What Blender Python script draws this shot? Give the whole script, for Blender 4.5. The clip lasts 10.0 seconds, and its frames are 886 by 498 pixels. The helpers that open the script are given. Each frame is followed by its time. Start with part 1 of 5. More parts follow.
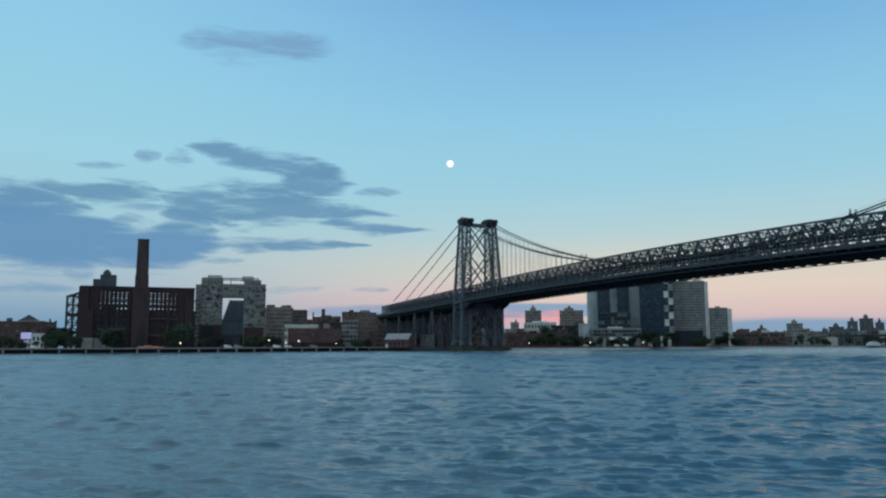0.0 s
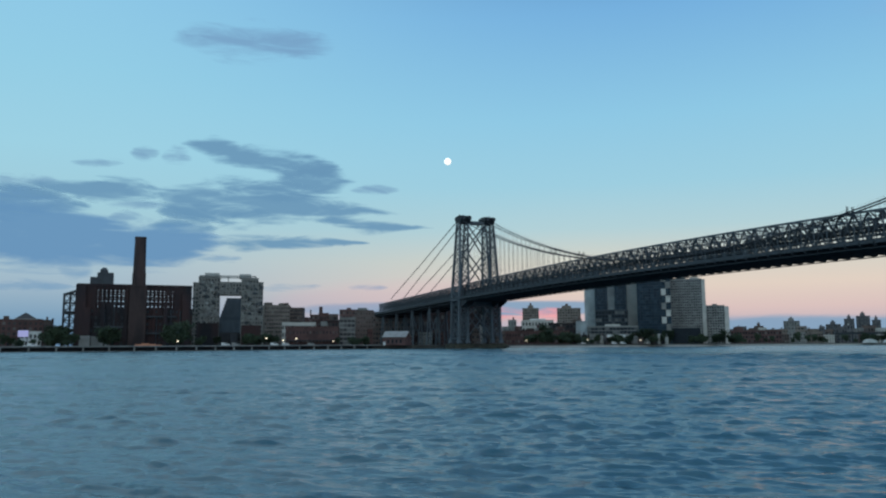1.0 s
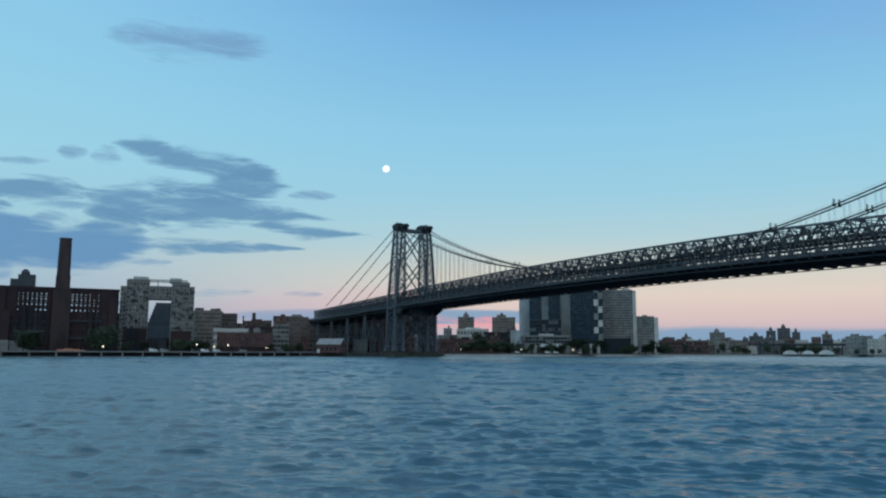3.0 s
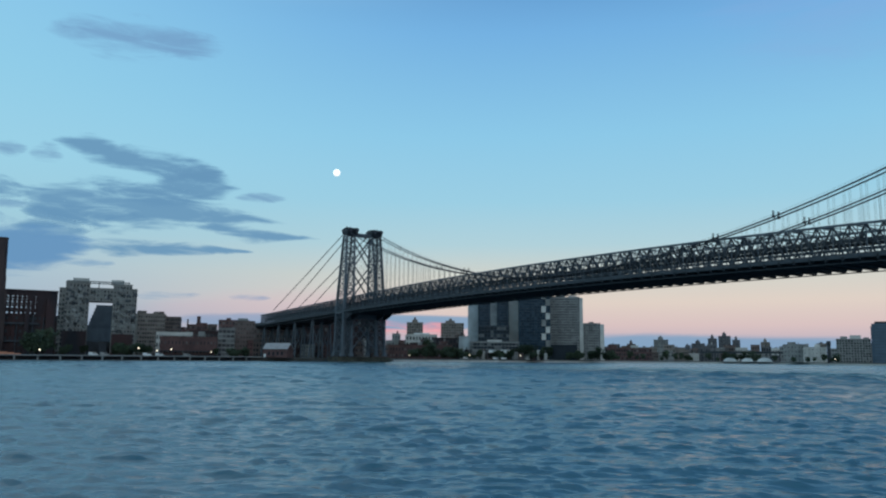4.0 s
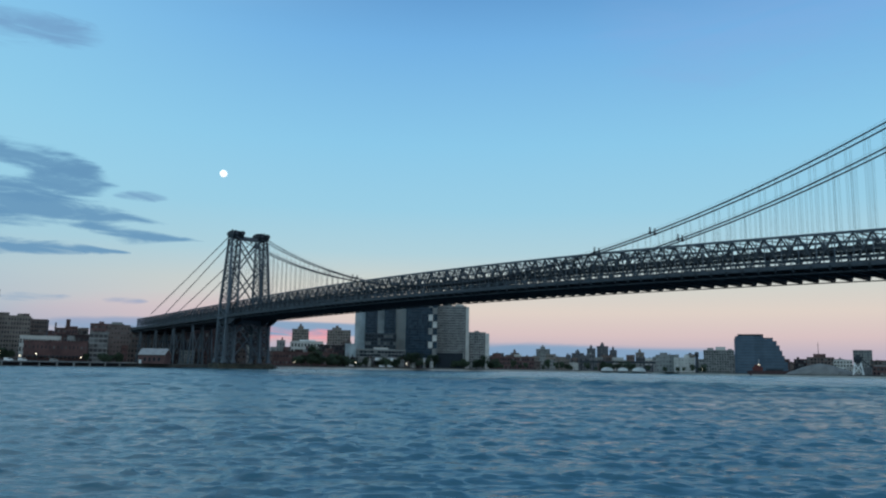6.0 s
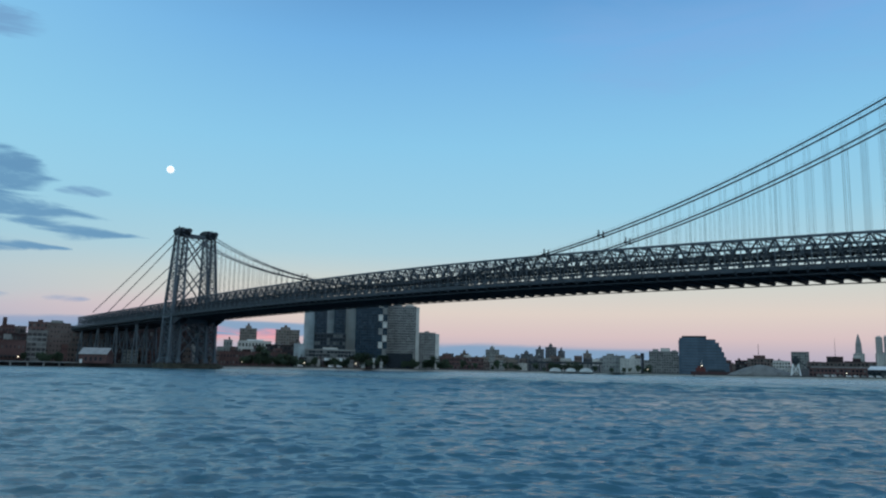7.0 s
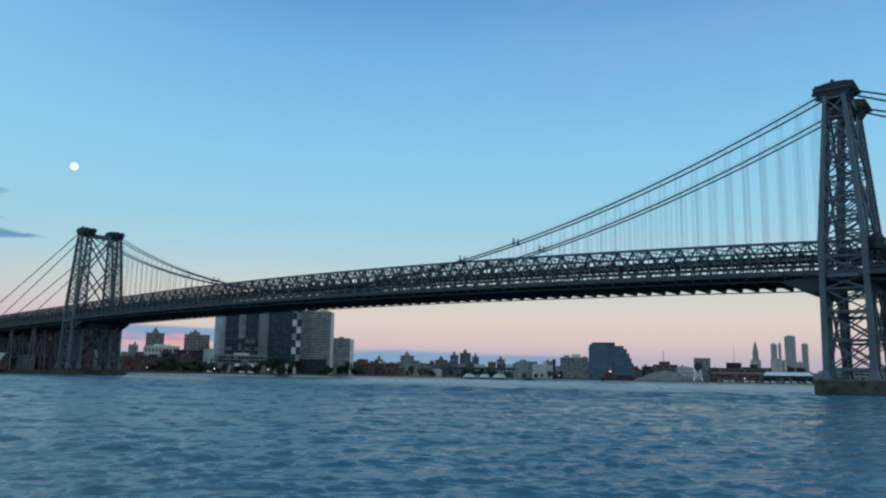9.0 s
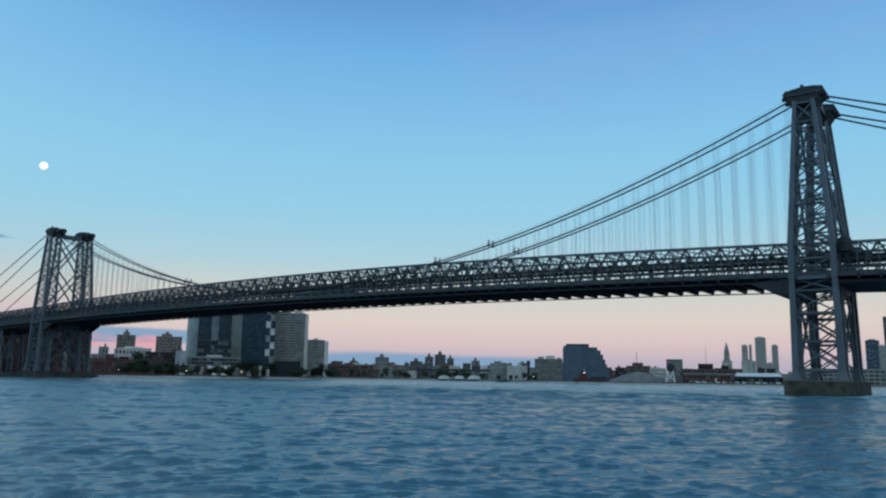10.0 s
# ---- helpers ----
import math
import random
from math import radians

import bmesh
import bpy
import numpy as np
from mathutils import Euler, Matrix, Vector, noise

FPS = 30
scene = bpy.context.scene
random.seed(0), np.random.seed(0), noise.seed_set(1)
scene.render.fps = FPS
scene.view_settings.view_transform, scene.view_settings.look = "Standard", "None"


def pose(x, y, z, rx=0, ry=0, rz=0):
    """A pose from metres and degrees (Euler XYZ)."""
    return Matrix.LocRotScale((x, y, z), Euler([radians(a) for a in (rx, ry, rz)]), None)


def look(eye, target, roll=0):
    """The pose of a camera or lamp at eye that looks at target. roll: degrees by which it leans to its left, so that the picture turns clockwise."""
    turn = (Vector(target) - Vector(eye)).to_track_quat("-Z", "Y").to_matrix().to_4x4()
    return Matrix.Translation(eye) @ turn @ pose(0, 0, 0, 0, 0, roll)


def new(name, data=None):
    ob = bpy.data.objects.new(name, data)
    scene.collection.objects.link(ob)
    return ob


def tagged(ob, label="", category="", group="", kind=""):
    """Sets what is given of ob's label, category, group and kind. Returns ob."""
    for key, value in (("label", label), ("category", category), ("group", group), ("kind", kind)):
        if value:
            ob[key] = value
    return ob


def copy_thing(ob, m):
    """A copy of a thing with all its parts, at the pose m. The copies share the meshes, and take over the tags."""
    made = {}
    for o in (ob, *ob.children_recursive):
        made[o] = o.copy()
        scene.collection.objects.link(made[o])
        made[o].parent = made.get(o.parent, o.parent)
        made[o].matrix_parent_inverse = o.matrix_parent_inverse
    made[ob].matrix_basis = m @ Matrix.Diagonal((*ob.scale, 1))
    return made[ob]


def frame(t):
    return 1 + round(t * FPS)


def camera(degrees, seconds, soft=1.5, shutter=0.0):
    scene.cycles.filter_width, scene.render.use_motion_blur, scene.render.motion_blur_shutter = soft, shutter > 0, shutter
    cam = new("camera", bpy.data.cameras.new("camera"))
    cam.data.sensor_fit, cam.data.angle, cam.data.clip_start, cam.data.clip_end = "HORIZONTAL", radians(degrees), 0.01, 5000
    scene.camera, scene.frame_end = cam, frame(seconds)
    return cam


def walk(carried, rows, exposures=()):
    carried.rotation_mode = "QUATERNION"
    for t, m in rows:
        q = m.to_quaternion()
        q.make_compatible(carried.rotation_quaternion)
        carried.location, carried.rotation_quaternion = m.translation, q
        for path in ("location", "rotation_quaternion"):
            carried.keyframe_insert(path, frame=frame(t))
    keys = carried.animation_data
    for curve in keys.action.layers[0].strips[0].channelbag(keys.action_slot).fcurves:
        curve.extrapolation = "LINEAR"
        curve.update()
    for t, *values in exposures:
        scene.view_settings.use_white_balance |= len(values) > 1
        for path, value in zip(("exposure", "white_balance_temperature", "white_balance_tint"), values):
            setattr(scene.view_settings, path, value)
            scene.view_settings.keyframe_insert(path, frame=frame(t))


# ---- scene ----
EYE = (291.65, -285.04, 3.60)
cam = camera(59.58, 10.0, soft=2.2)
walk(cam, [
    (0.0, pose(*EYE, 97.18, 0.20, 64.59)),
    (0.5, pose(*EYE, 97.12, 0.26, 64.54)),
    (1.0, pose(*EYE, 97.01, 0.24, 64.41)),
    (1.5, pose(*EYE, 97.05, 0.18, 64.13)),
    (2.0, pose(*EYE, 97.26, -0.04, 63.13)),
    (2.5, pose(*EYE, 97.43, -0.17, 61.48)),
    (4.0, pose(*EYE, 98.03, -0.57, 55.86)),
    (4.5, pose(*EYE, 98.26, -0.81, 53.91)),
    (5.0, pose(*EYE, 98.41, -0.82, 51.77)),
    (5.5, pose(*EYE, 98.58, -0.89, 49.61)),
    (7.0, pose(*EYE, 98.80, -1.09, 43.85)),
    (7.5, pose(*EYE, 98.85, -1.15, 42.23)),
    (8.0, pose(*EYE, 99.11, -1.22, 40.43)),
    (8.5, pose(*EYE, 99.27, -1.10, 38.87)),
    (9.0, pose(*EYE, 99.34, -1.04, 37.61)),
    (9.5, pose(*EYE, 99.41, -1.03, 36.39)),
    (10.0, pose(*EYE, 99.49, -0.89, 35.77)),
], exposures=[(0.0, 0.0, 6600, 10), (2.0, 0.0, 6500, 10), (5.0, 0.0, 6300, 10), (10.0, 0.0, 6200, 10)])

# ---- sky and light ----
world = bpy.data.worlds.new("dusk_sky")
scene.world = world
world.use_nodes = True
wn, wl = world.node_tree.nodes, world.node_tree.links
wn.clear()


def lin(r, g, b):
    """Display values 0 to 255 as linear colour."""
    f = lambda v: (v / 255 / 12.92) if v < 10 else ((v / 255 + 0.055) / 1.055) ** 2.4
    return (f(r), f(g), f(b), 1)


w_out = wn.new("ShaderNodeOutputWorld")
w_bg = wn.new("ShaderNodeBackground")
w_co = wn.new("ShaderNodeTexCoord")
w_sep = wn.new("ShaderNodeSeparateXYZ")
wl.new(w_co.outputs["Generated"], w_sep.inputs[0])


def sky_ramp(stops):
    node = wn.new("ShaderNodeValToRGB")
    node.color_ramp.interpolation = "LINEAR"
    els = node.color_ramp.elements
    while len(els) < len(stops):
        els.new(0.5)
    for e, (p, c) in zip(els, stops):
        e.position, e.color = p, c
    wl.new(w_sep.outputs[2], node.inputs[0])
    return node


# height in the sky is the sine of the elevation
east = sky_ramp([(0.0, lin(176, 172, 190)), (0.022, lin(194, 182, 194)), (0.042, lin(222, 198, 196)), (0.072, lin(230, 214, 201)),
                 (0.105, lin(214, 215, 205)), (0.145, lin(182, 214, 222)), (0.20, lin(160, 211, 231)), (0.28, lin(145, 205, 235)),
                 (0.40, lin(120, 181, 229)), (0.50, lin(88, 142, 198)), (0.62, lin(66, 114, 170)), (1.0, lin(56, 98, 160))])
north = sky_ramp([(0.0, lin(112, 150, 186)), (0.030, lin(124, 162, 192)), (0.048, lin(142, 174, 198)), (0.070, lin(162, 188, 206)),
                  (0.105, lin(170, 200, 214)), (0.16, lin(164, 209, 224)), (0.23, lin(160, 214, 234)), (0.32, lin(150, 210, 236)),
                  (0.42, lin(142, 203, 237)), (0.56, lin(222, 243, 252)), (0.80, lin(206, 234, 250)), (1.0, lin(92, 142, 204))])
turn_mix = wn.new("ShaderNodeMapRange")
turn_mix.interpolation_type = "SMOOTHSTEP"
turn_mix.inputs["From Min"].default_value, turn_mix.inputs["From Max"].default_value = -0.05, 0.62
wl.new(w_sep.outputs[1], turn_mix.inputs["Value"])
w_mix = wn.new("ShaderNodeMix")
w_mix.data_type = "RGBA"
wl.new(turn_mix.outputs[0], w_mix.inputs[0])
wl.new(north.outputs[0], w_mix.inputs[6])
wl.new(east.outputs[0], w_mix.inputs[7])
w_sky = wn.new("ShaderNodeTexSky")
w_sky.sky_type, w_sky.sun_disc = "NISHITA", False
w_sky.sun_elevation, w_sky.sun_rotation = radians(1.0), radians(96)
w_dim = wn.new("ShaderNodeVectorMath")
w_dim.operation = "SCALE"
w_dim.inputs["Scale"].default_value = 0.06
wl.new(w_sky.outputs[0], w_dim.inputs[0])
w_add = wn.new("ShaderNodeMix")
w_add.data_type = "RGBA"
w_add.inputs[0].default_value = 0.06
wl.new(w_mix.outputs[2], w_add.inputs[6])
wl.new(w_dim.outputs[0], w_add.inputs[7])
wl.new(w_add.outputs[2], w_bg.inputs[0])
wl.new(w_bg.outputs[0], w_out.inputs[0])
w_bg.inputs[1].default_value = 1.0

sun = new("sun", bpy.data.lights.new("sun", "SUN"))
sun.data.energy, sun.data.angle, sun.data.color = 0.30, radians(60), (1.0, 0.94, 0.90)
sun.matrix_world = look((0, 0, 0), (-math.sin(radians(96)) * 0.98, -math.cos(radians(96)) * 0.98, -0.17))


# ---- materials ----
def mat(name, col, rough=0.8, metal=0.0, vary=0.25, size=4.0, bump=0.2, tint=None, streak=1.0, each=0.12, shine=0.5):
    """A weathered surface: a base colour broken by large stains and fine grain."""
    m = bpy.data.materials.new(name)
    m.use_nodes = True
    nt = m.node_tree
    N, L = nt.nodes, nt.links
    b = N["Principled BSDF"]
    b.inputs["Roughness"].default_value, b.inputs["Metallic"].default_value = rough, metal
    b.inputs["Specular IOR Level"].default_value = shine
    co, mp = N.new("ShaderNodeTexCoord"), N.new("ShaderNodeMapping")
    mp.inputs["Scale"].default_value = (1, 1, 1 / streak)
    geo = N.new("ShaderNodeNewGeometry")
    L.new(geo.outputs["Position"], mp.inputs[0])
    big, fine = N.new("ShaderNodeTexNoise"), N.new("ShaderNodeTexNoise")
    big.inputs["Scale"].default_value, fine.inputs["Scale"].default_value = 1.0 / size, 9.0 / size
    big.inputs["Detail"].default_value, fine.inputs["Detail"].default_value = 3, 3
    L.new(mp.outputs[0], big.inputs["Vector"])
    L.new(mp.outputs[0], fine.inputs["Vector"])
    ramp = N.new("ShaderNodeMix")
    ramp.data_type = "RGBA"
    t = tint or tuple(c * 0.55 for c in col)
    ramp.inputs[6].default_value, ramp.inputs[7].default_value = (*col, 1), (*t, 1)
    sharp = N.new("ShaderNodeMapRange")
    sharp.inputs["From Min"].default_value, sharp.inputs["From Max"].default_value = 0.40, 0.68
    sharp.inputs["To Max"].default_value = min(1.0, vary * 2.4)
    L.new(big.outputs[0], sharp.inputs["Value"])
    L.new(sharp.outputs[0], ramp.inputs[0])
    info, val, mul = N.new("ShaderNodeObjectInfo"), N.new("ShaderNodeMapRange"), N.new("ShaderNodeHueSaturation")
    val.inputs["To Min"].default_value, val.inputs["To Max"].default_value = 1 - each, 1 + each
    L.new(info.outputs["Random"], val.inputs["Value"])
    grain = N.new("ShaderNodeMath")
    grain.operation = "MULTIPLY_ADD"
    grain.inputs[1].default_value, grain.inputs[2].default_value = vary * 0.9, -vary * 0.45
    L.new(fine.outputs[0], grain.inputs[0])
    add = N.new("ShaderNodeMath")
    L.new(val.outputs[0], add.inputs[0])
    L.new(grain.outputs[0], add.inputs[1])
    L.new(add.outputs[0], mul.inputs["Value"])
    L.new(ramp.outputs[2], mul.inputs["Color"])
    L.new(mul.outputs[0], b.inputs["Base Color"])
    if bump:
        bp = N.new("ShaderNodeBump")
        bp.inputs["Strength"].default_value, bp.inputs["Distance"].default_value = bump, 0.05 * size
        L.new(fine.outputs[0], bp.inputs["Height"])
        L.new(bp.outputs[0], b.inputs["Normal"])
    return m


def glow(name, col, power):
    m = bpy.data.materials.new(name)
    m.use_nodes = True
    b = m.node_tree.nodes["Principled BSDF"]
    b.inputs["Base Color"].default_value = (*col, 1)
    b.inputs["Emission Color"].default_value, b.inputs["Emission Strength"].default_value = (*col, 1), power
    return m


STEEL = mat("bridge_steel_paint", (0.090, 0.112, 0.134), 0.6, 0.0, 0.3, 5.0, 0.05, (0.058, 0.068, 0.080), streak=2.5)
# two darker greys of steel: inner members, deck undersides, yard gear
STEEL_MID = mat("mid_grey_steel", (0.044, 0.052, 0.062), 0.7, 0.0, 0.3, 4.0, 0.05, (0.026, 0.029, 0.034))
STEEL_DARK = mat("dark_grey_steel", (0.026, 0.031, 0.039), 0.75, 0.0, 0.3, 4.0, 0.05)
CABLE = mat("wrapped_cable", (0.034, 0.041, 0.050), 0.7, 0.0, 0.2, 3.0, 0.05)
STONE = mat("pier_granite", (0.080, 0.074, 0.054), 0.9, 0.0, 0.5, 3.0, 0.4, (0.026, 0.024, 0.018))
ASPHALT = mat("roadway", (0.05, 0.05, 0.052), 0.9)
BRICK_DARK = mat("sooty_brick", (0.044, 0.021, 0.021), 0.9, 0.0, 0.5, 14.0, 0.3, (0.013, 0.014, 0.019), streak=2.5)
BRICK_STACK = mat("chimney_brick", (0.058, 0.036, 0.034), 0.9, 0.0, 0.45, 9.0, 0.3, (0.020, 0.016, 0.018), streak=3)
BRICK_RED = mat("red_brick", (0.112, 0.058, 0.054), 0.9, 0.0, 0.35, 6.0, 0.3)
# brick for the far yards, distance haze mixed into its base colour
BRICK_HAZED = mat("hazed_brick", (0.125, 0.122, 0.130), 0.9, 0.0, 0.3, 8.0, 0.2)
BRICK_TAN = mat("tan_brick", (0.20, 0.168, 0.145), 0.9, 0.0, 0.3, 8.0, 0.2)
BRICK_BROWN = mat("brown_brick", (0.128, 0.094, 0.084), 0.9, 0.0, 0.3, 8.0, 0.2)
CONCRETE = mat("grey_concrete", (0.25, 0.25, 0.24), 0.9, 0.0, 0.3, 6.0, 0.2)
PALE = mat("pale_stucco", (0.54, 0.52, 0.48), 0.9, 0.0, 0.2, 7.0, 0.1)
ZINC = mat("zinc_and_copper_panels", (0.175, 0.178, 0.165), 0.6, 0.1, 0.4, 5.0, 0.1, (0.14, 0.135, 0.125), each=0.2)


def pane_mat(name, dark, blind, rough, shine, share=0.25):
    """Window panes: most dark and glossy, some with pale blinds drawn."""
    m = mat(name, dark, rough, 0.0, 0.3, 6.0, 0.02, shine=shine)
    N_, L_ = m.node_tree.nodes, m.node_tree.links
    b = N_["Principled BSDF"]
    old = b.inputs["Base Color"].links[0].from_socket
    geo_, tone, mix = N_.new("ShaderNodeNewGeometry"), N_.new("ShaderNodeValToRGB"), N_.new("ShaderNodeMix")
    tone.color_ramp.elements[0].position, tone.color_ramp.elements[1].position = 1 - share * 1.6, 1.0
    mix.data_type = "RGBA"
    L_.new(geo_.outputs["Random Per Island"], tone.inputs[0])
    L_.new(tone.outputs[0], mix.inputs[0])
    L_.new(old, mix.inputs[6])
    mix.inputs[7].default_value = (*blind, 1)
    L_.new(mix.outputs[2], b.inputs["Base Color"])
    return m


GLASS = pane_mat("dark_window_glass", (0.014, 0.018, 0.023), (0.16, 0.165, 0.16), 0.12, 0.35, 0.25)
GLASS_BLUE = pane_mat("blue_curtain_glass", (0.010, 0.026, 0.044), (0.030, 0.055, 0.080), 0.14, 0.22, 0.4)
GLASS_FRAME = mat("blue_glass_framing", (0.014, 0.030, 0.048), 0.35, 0.0, 0.3, 9.0, 0.02)
GLASS_DOCK = mat("slate_blue_glass", (0.085, 0.125, 0.17), 0.2, 0.0, 0.3, 12.0, 0.02, (0.06, 0.09, 0.125), shine=0.3)
GLASS_PALE = mat("pale_curtain_glass", (0.40, 0.45, 0.47), 0.4, 0.0, 0.35, 9.0, 0.02, each=0.05)
WHITE = mat("white_paint", (0.72, 0.72, 0.70), 0.7, 0.0, 0.15, 4.0, 0.05)
SLATE = mat("slate_roof", (0.12, 0.12, 0.13), 0.8)
TIN = mat("pale_tin_roof", (0.27, 0.265, 0.26), 0.6)
HULL = mat("dark_hull_paint", (0.060, 0.026, 0.028), 0.7)
RUST = mat("rusty_red_steel", (0.13, 0.032, 0.026), 0.8)
EARTH = mat("city_ground", (0.10, 0.095, 0.085), 0.95, 0.0, 0.4, 30.0, 0.2)
FOLIAGE = mat("dark_foliage", (0.040, 0.062, 0.030), 0.9, 0.0, 0.5, 3.0, 0.3, (0.022, 0.036, 0.020))
GRAVEL = mat("gravel_heap", (0.20, 0.20, 0.19), 0.95, 0.0, 0.3, 5.0, 0.4)
BARK = mat("bark", (0.06, 0.05, 0.04), 0.95)
LAMP = glow("lit_lamp", (1.0, 0.86, 0.62), 2.5)
SCREEN = glow("lit_screen", (0.55, 0.50, 0.80), 0.28)

# water
WATER = bpy.data.materials.new("river_water")
WATER.use_nodes = True
N, L = WATER.node_tree.nodes, WATER.node_tree.links
wb = N["Principled BSDF"]
wb.inputs["Base Color"].default_value = (0.046, 0.124, 0.160, 1)
wb.inputs["IOR"].default_value = 1.33
geo = N.new("ShaderNodeNewGeometry")
last = None
for size, stretch, strength, dist in ((11.0, 2.6, 0.8, 1.3), (3.6, 2.4, 0.8, 0.50), (1.3, 2.2, 0.8, 0.26), (0.5, 1.8, 0.8, 0.10), (0.2, 1.5, 0.6, 0.04)):
    mp, nz, bp = N.new("ShaderNodeMapping"), N.new("ShaderNodeTexNoise"), N.new("ShaderNodeBump")
    mp.vector_type = "TEXTURE"
    mp.inputs["Rotation"].default_value = (0, 0, radians(48))
    mp.inputs["Scale"].default_value = (size * stretch, size, size)
    nz.inputs["Detail"].default_value, nz.inputs["Scale"].default_value = 3, 1
    nz.inputs["Distortion"].default_value = 0.4
    bp.inputs["Strength"].default_value, bp.inputs["Distance"].default_value = strength, dist
    L.new(geo.outputs["Position"], mp.inputs[0])
    L.new(mp.outputs[0], nz.inputs["Vector"])
    L.new(nz.outputs[0], bp.inputs["Height"])
    if last:
        L.new(last.outputs[0], bp.inputs["Normal"])
    last = bp
L.new(last.outputs[0], wb.inputs["Normal"])
chop_in, chop_map = N.new("ShaderNodeAttribute"), N.new("ShaderNodeMapRange")
chop_in.attribute_name = "chop"
chop_map.inputs["To Min"].default_value, chop_map.inputs["To Max"].default_value = 0.17, 0.28
L.new(chop_in.outputs["Fac"], chop_map.inputs["Value"])
# patches of wind on the water
gust_at, gust, gust_add = N.new("ShaderNodeMapping"), N.new("ShaderNodeTexNoise"), N.new("ShaderNodeMath")
gust_at.inputs["Scale"].default_value = (0.03, 0.05, 0.03)
gust.inputs["Scale"].default_value, gust.inputs["Detail"].default_value, gust.inputs["Roughness"].default_value = 1.0, 5.0, 0.65
gust_add.operation = "MULTIPLY_ADD"
gust_add.inputs[1].default_value = 0.16
gust_off = N.new("ShaderNodeMath")
gust_off.operation = "ADD"
gust_off.inputs[1].default_value = -0.08
L.new(geo.outputs["Position"], gust_at.inputs[0])
L.new(gust_at.outputs[0], gust.inputs["Vector"])
L.new(chop_map.outputs[0], gust_off.inputs[0])
L.new(gust.outputs[0], gust_add.inputs[0])
L.new(gust_off.outputs[0], gust_add.inputs[2])
L.new(gust_add.outputs[0], wb.inputs["Roughness"])


# ---- mesh helpers ----
class Shape:
    """Boxes, beams and prisms gathered into one mesh."""

    def __init__(self):
        self.v, self.f = [], []

    def hull(self, pts, faces):
        n = len(self.v)
        self.v += [tuple(p) for p in pts]
        self.f += [tuple(n + i for i in q) for q in faces]
        return self

    def box(self, x0, x1, y0, y1, z0, z1):
        return self.hull([(x, y, z) for z in (z0, z1) for y in (y0, y1) for x in (x0, x1)],
                         [(0, 2, 3, 1), (4, 5, 7, 6), (0, 1, 5, 4), (2, 6, 7, 3), (0, 4, 6, 2), (1, 3, 7, 5)])

    def taper(self, a, b):
        """A frustum between two rectangles (x0, x1, y0, y1, z)."""
        pts = [(x, y, r[4]) for r in (a, b) for y in r[2:4] for x in r[0:2]]
        return self.hull(pts, [(0, 2, 3, 1), (4, 5, 7, 6), (0, 1, 5, 4), (2, 6, 7, 3), (0, 4, 6, 2), (1, 3, 7, 5)])

    def beam(self, p, q, w, h=None):
        p, q, h = Vector(p), Vector(q), h or w
        d = (q - p).normalized()
        s = d.cross(Vector((0, 0, 1)))
        s = s.normalized() if s.length > 1e-4 else Vector((1, 0, 0))
        u = s.cross(d)
        pts = [e + s * (i * w / 2) + u * (j * h / 2) for e in (p, q) for j in (-1, 1) for i in (-1, 1)]
        return self.hull(pts, [(0, 2, 3, 1), (4, 5, 7, 6), (0, 1, 5, 4), (2, 6, 7, 3), (0, 4, 6, 2), (1, 3, 7, 5)])

    def prism(self, ring, z0, z1, scale=1.0, centre=(0, 0)):
        """A ring of (x, y) raised from z0 to z1, its top scaled about the centre."""
        n = len(ring)
        top = [((x - centre[0]) * scale + centre[0], (y - centre[1]) * scale + centre[1], z1) for x, y in ring]
        return self.hull([(x, y, z0) for x, y in ring] + top,
                         [tuple(range(n))[::-1], tuple(range(n, 2 * n))] + [(i, (i + 1) % n, n + (i + 1) % n, n + i) for i in range(n)])

    def round(self, x, y, r, z0, z1, r1=None, n=12):
        ring = [(x + r * math.cos(k * math.tau / n), y + r * math.sin(k * math.tau / n)) for k in range(n)]
        return self.prism(ring, z0, z1, (r1 if r1 is not None else r) / r, (x, y))

    def tube(self, pts, r, n=6):
        base = len(self.v)
        for i, p in enumerate(pts):
            d = (Vector(pts[min(i + 1, len(pts) - 1)]) - Vector(pts[max(i - 1, 0)])).normalized()
            s = d.cross(Vector((0, 0, 1))).normalized()
            u = s.cross(d)
            self.v += [tuple(Vector(p) + (s * math.cos(k * math.tau / n) + u * math.sin(k * math.tau / n)) * r) for k in range(n)]
        for i in range(len(pts) - 1):
            a = base + i * n
            self.f += [(a + k, a + (k + 1) % n, a + n + (k + 1) % n, a + n + k) for k in range(n)]
        self.f += [tuple(base + k for k in range(n))[::-1], tuple(base + (len(pts) - 1) * n + k for k in range(n))]
        return self

    def sweep(self, pts, w, h):
        """One unbroken bar of rectangular section through the points."""
        base = len(self.v)
        for i, p in enumerate(pts):
            d = (Vector(pts[min(i + 1, len(pts) - 1)]) - Vector(pts[max(i - 1, 0)])).normalized()
            s = d.cross(Vector((0, 0, 1))).normalized()
            u = s.cross(d)
            self.v += [tuple(Vector(p) + s * (a * w / 2) + u * (b * h / 2)) for a, b in ((-1, -1), (1, -1), (1, 1), (-1, 1))]
        for i in range(len(pts) - 1):
            a = base + i * 4
            self.f += [(a + k, a + (k + 1) % 4, a + 4 + (k + 1) % 4, a + 4 + k) for k in range(4)]
        e = base + (len(pts) - 1) * 4
        self.f += [(base + 3, base + 2, base + 1, base), (e, e + 1, e + 2, e + 3)]
        return self

    def mesh(self, name, material):
        me = bpy.data.meshes.new(name)
        me.from_pydata(self.v, [], self.f)
        me.materials.append(material)
        me.update()
        return me


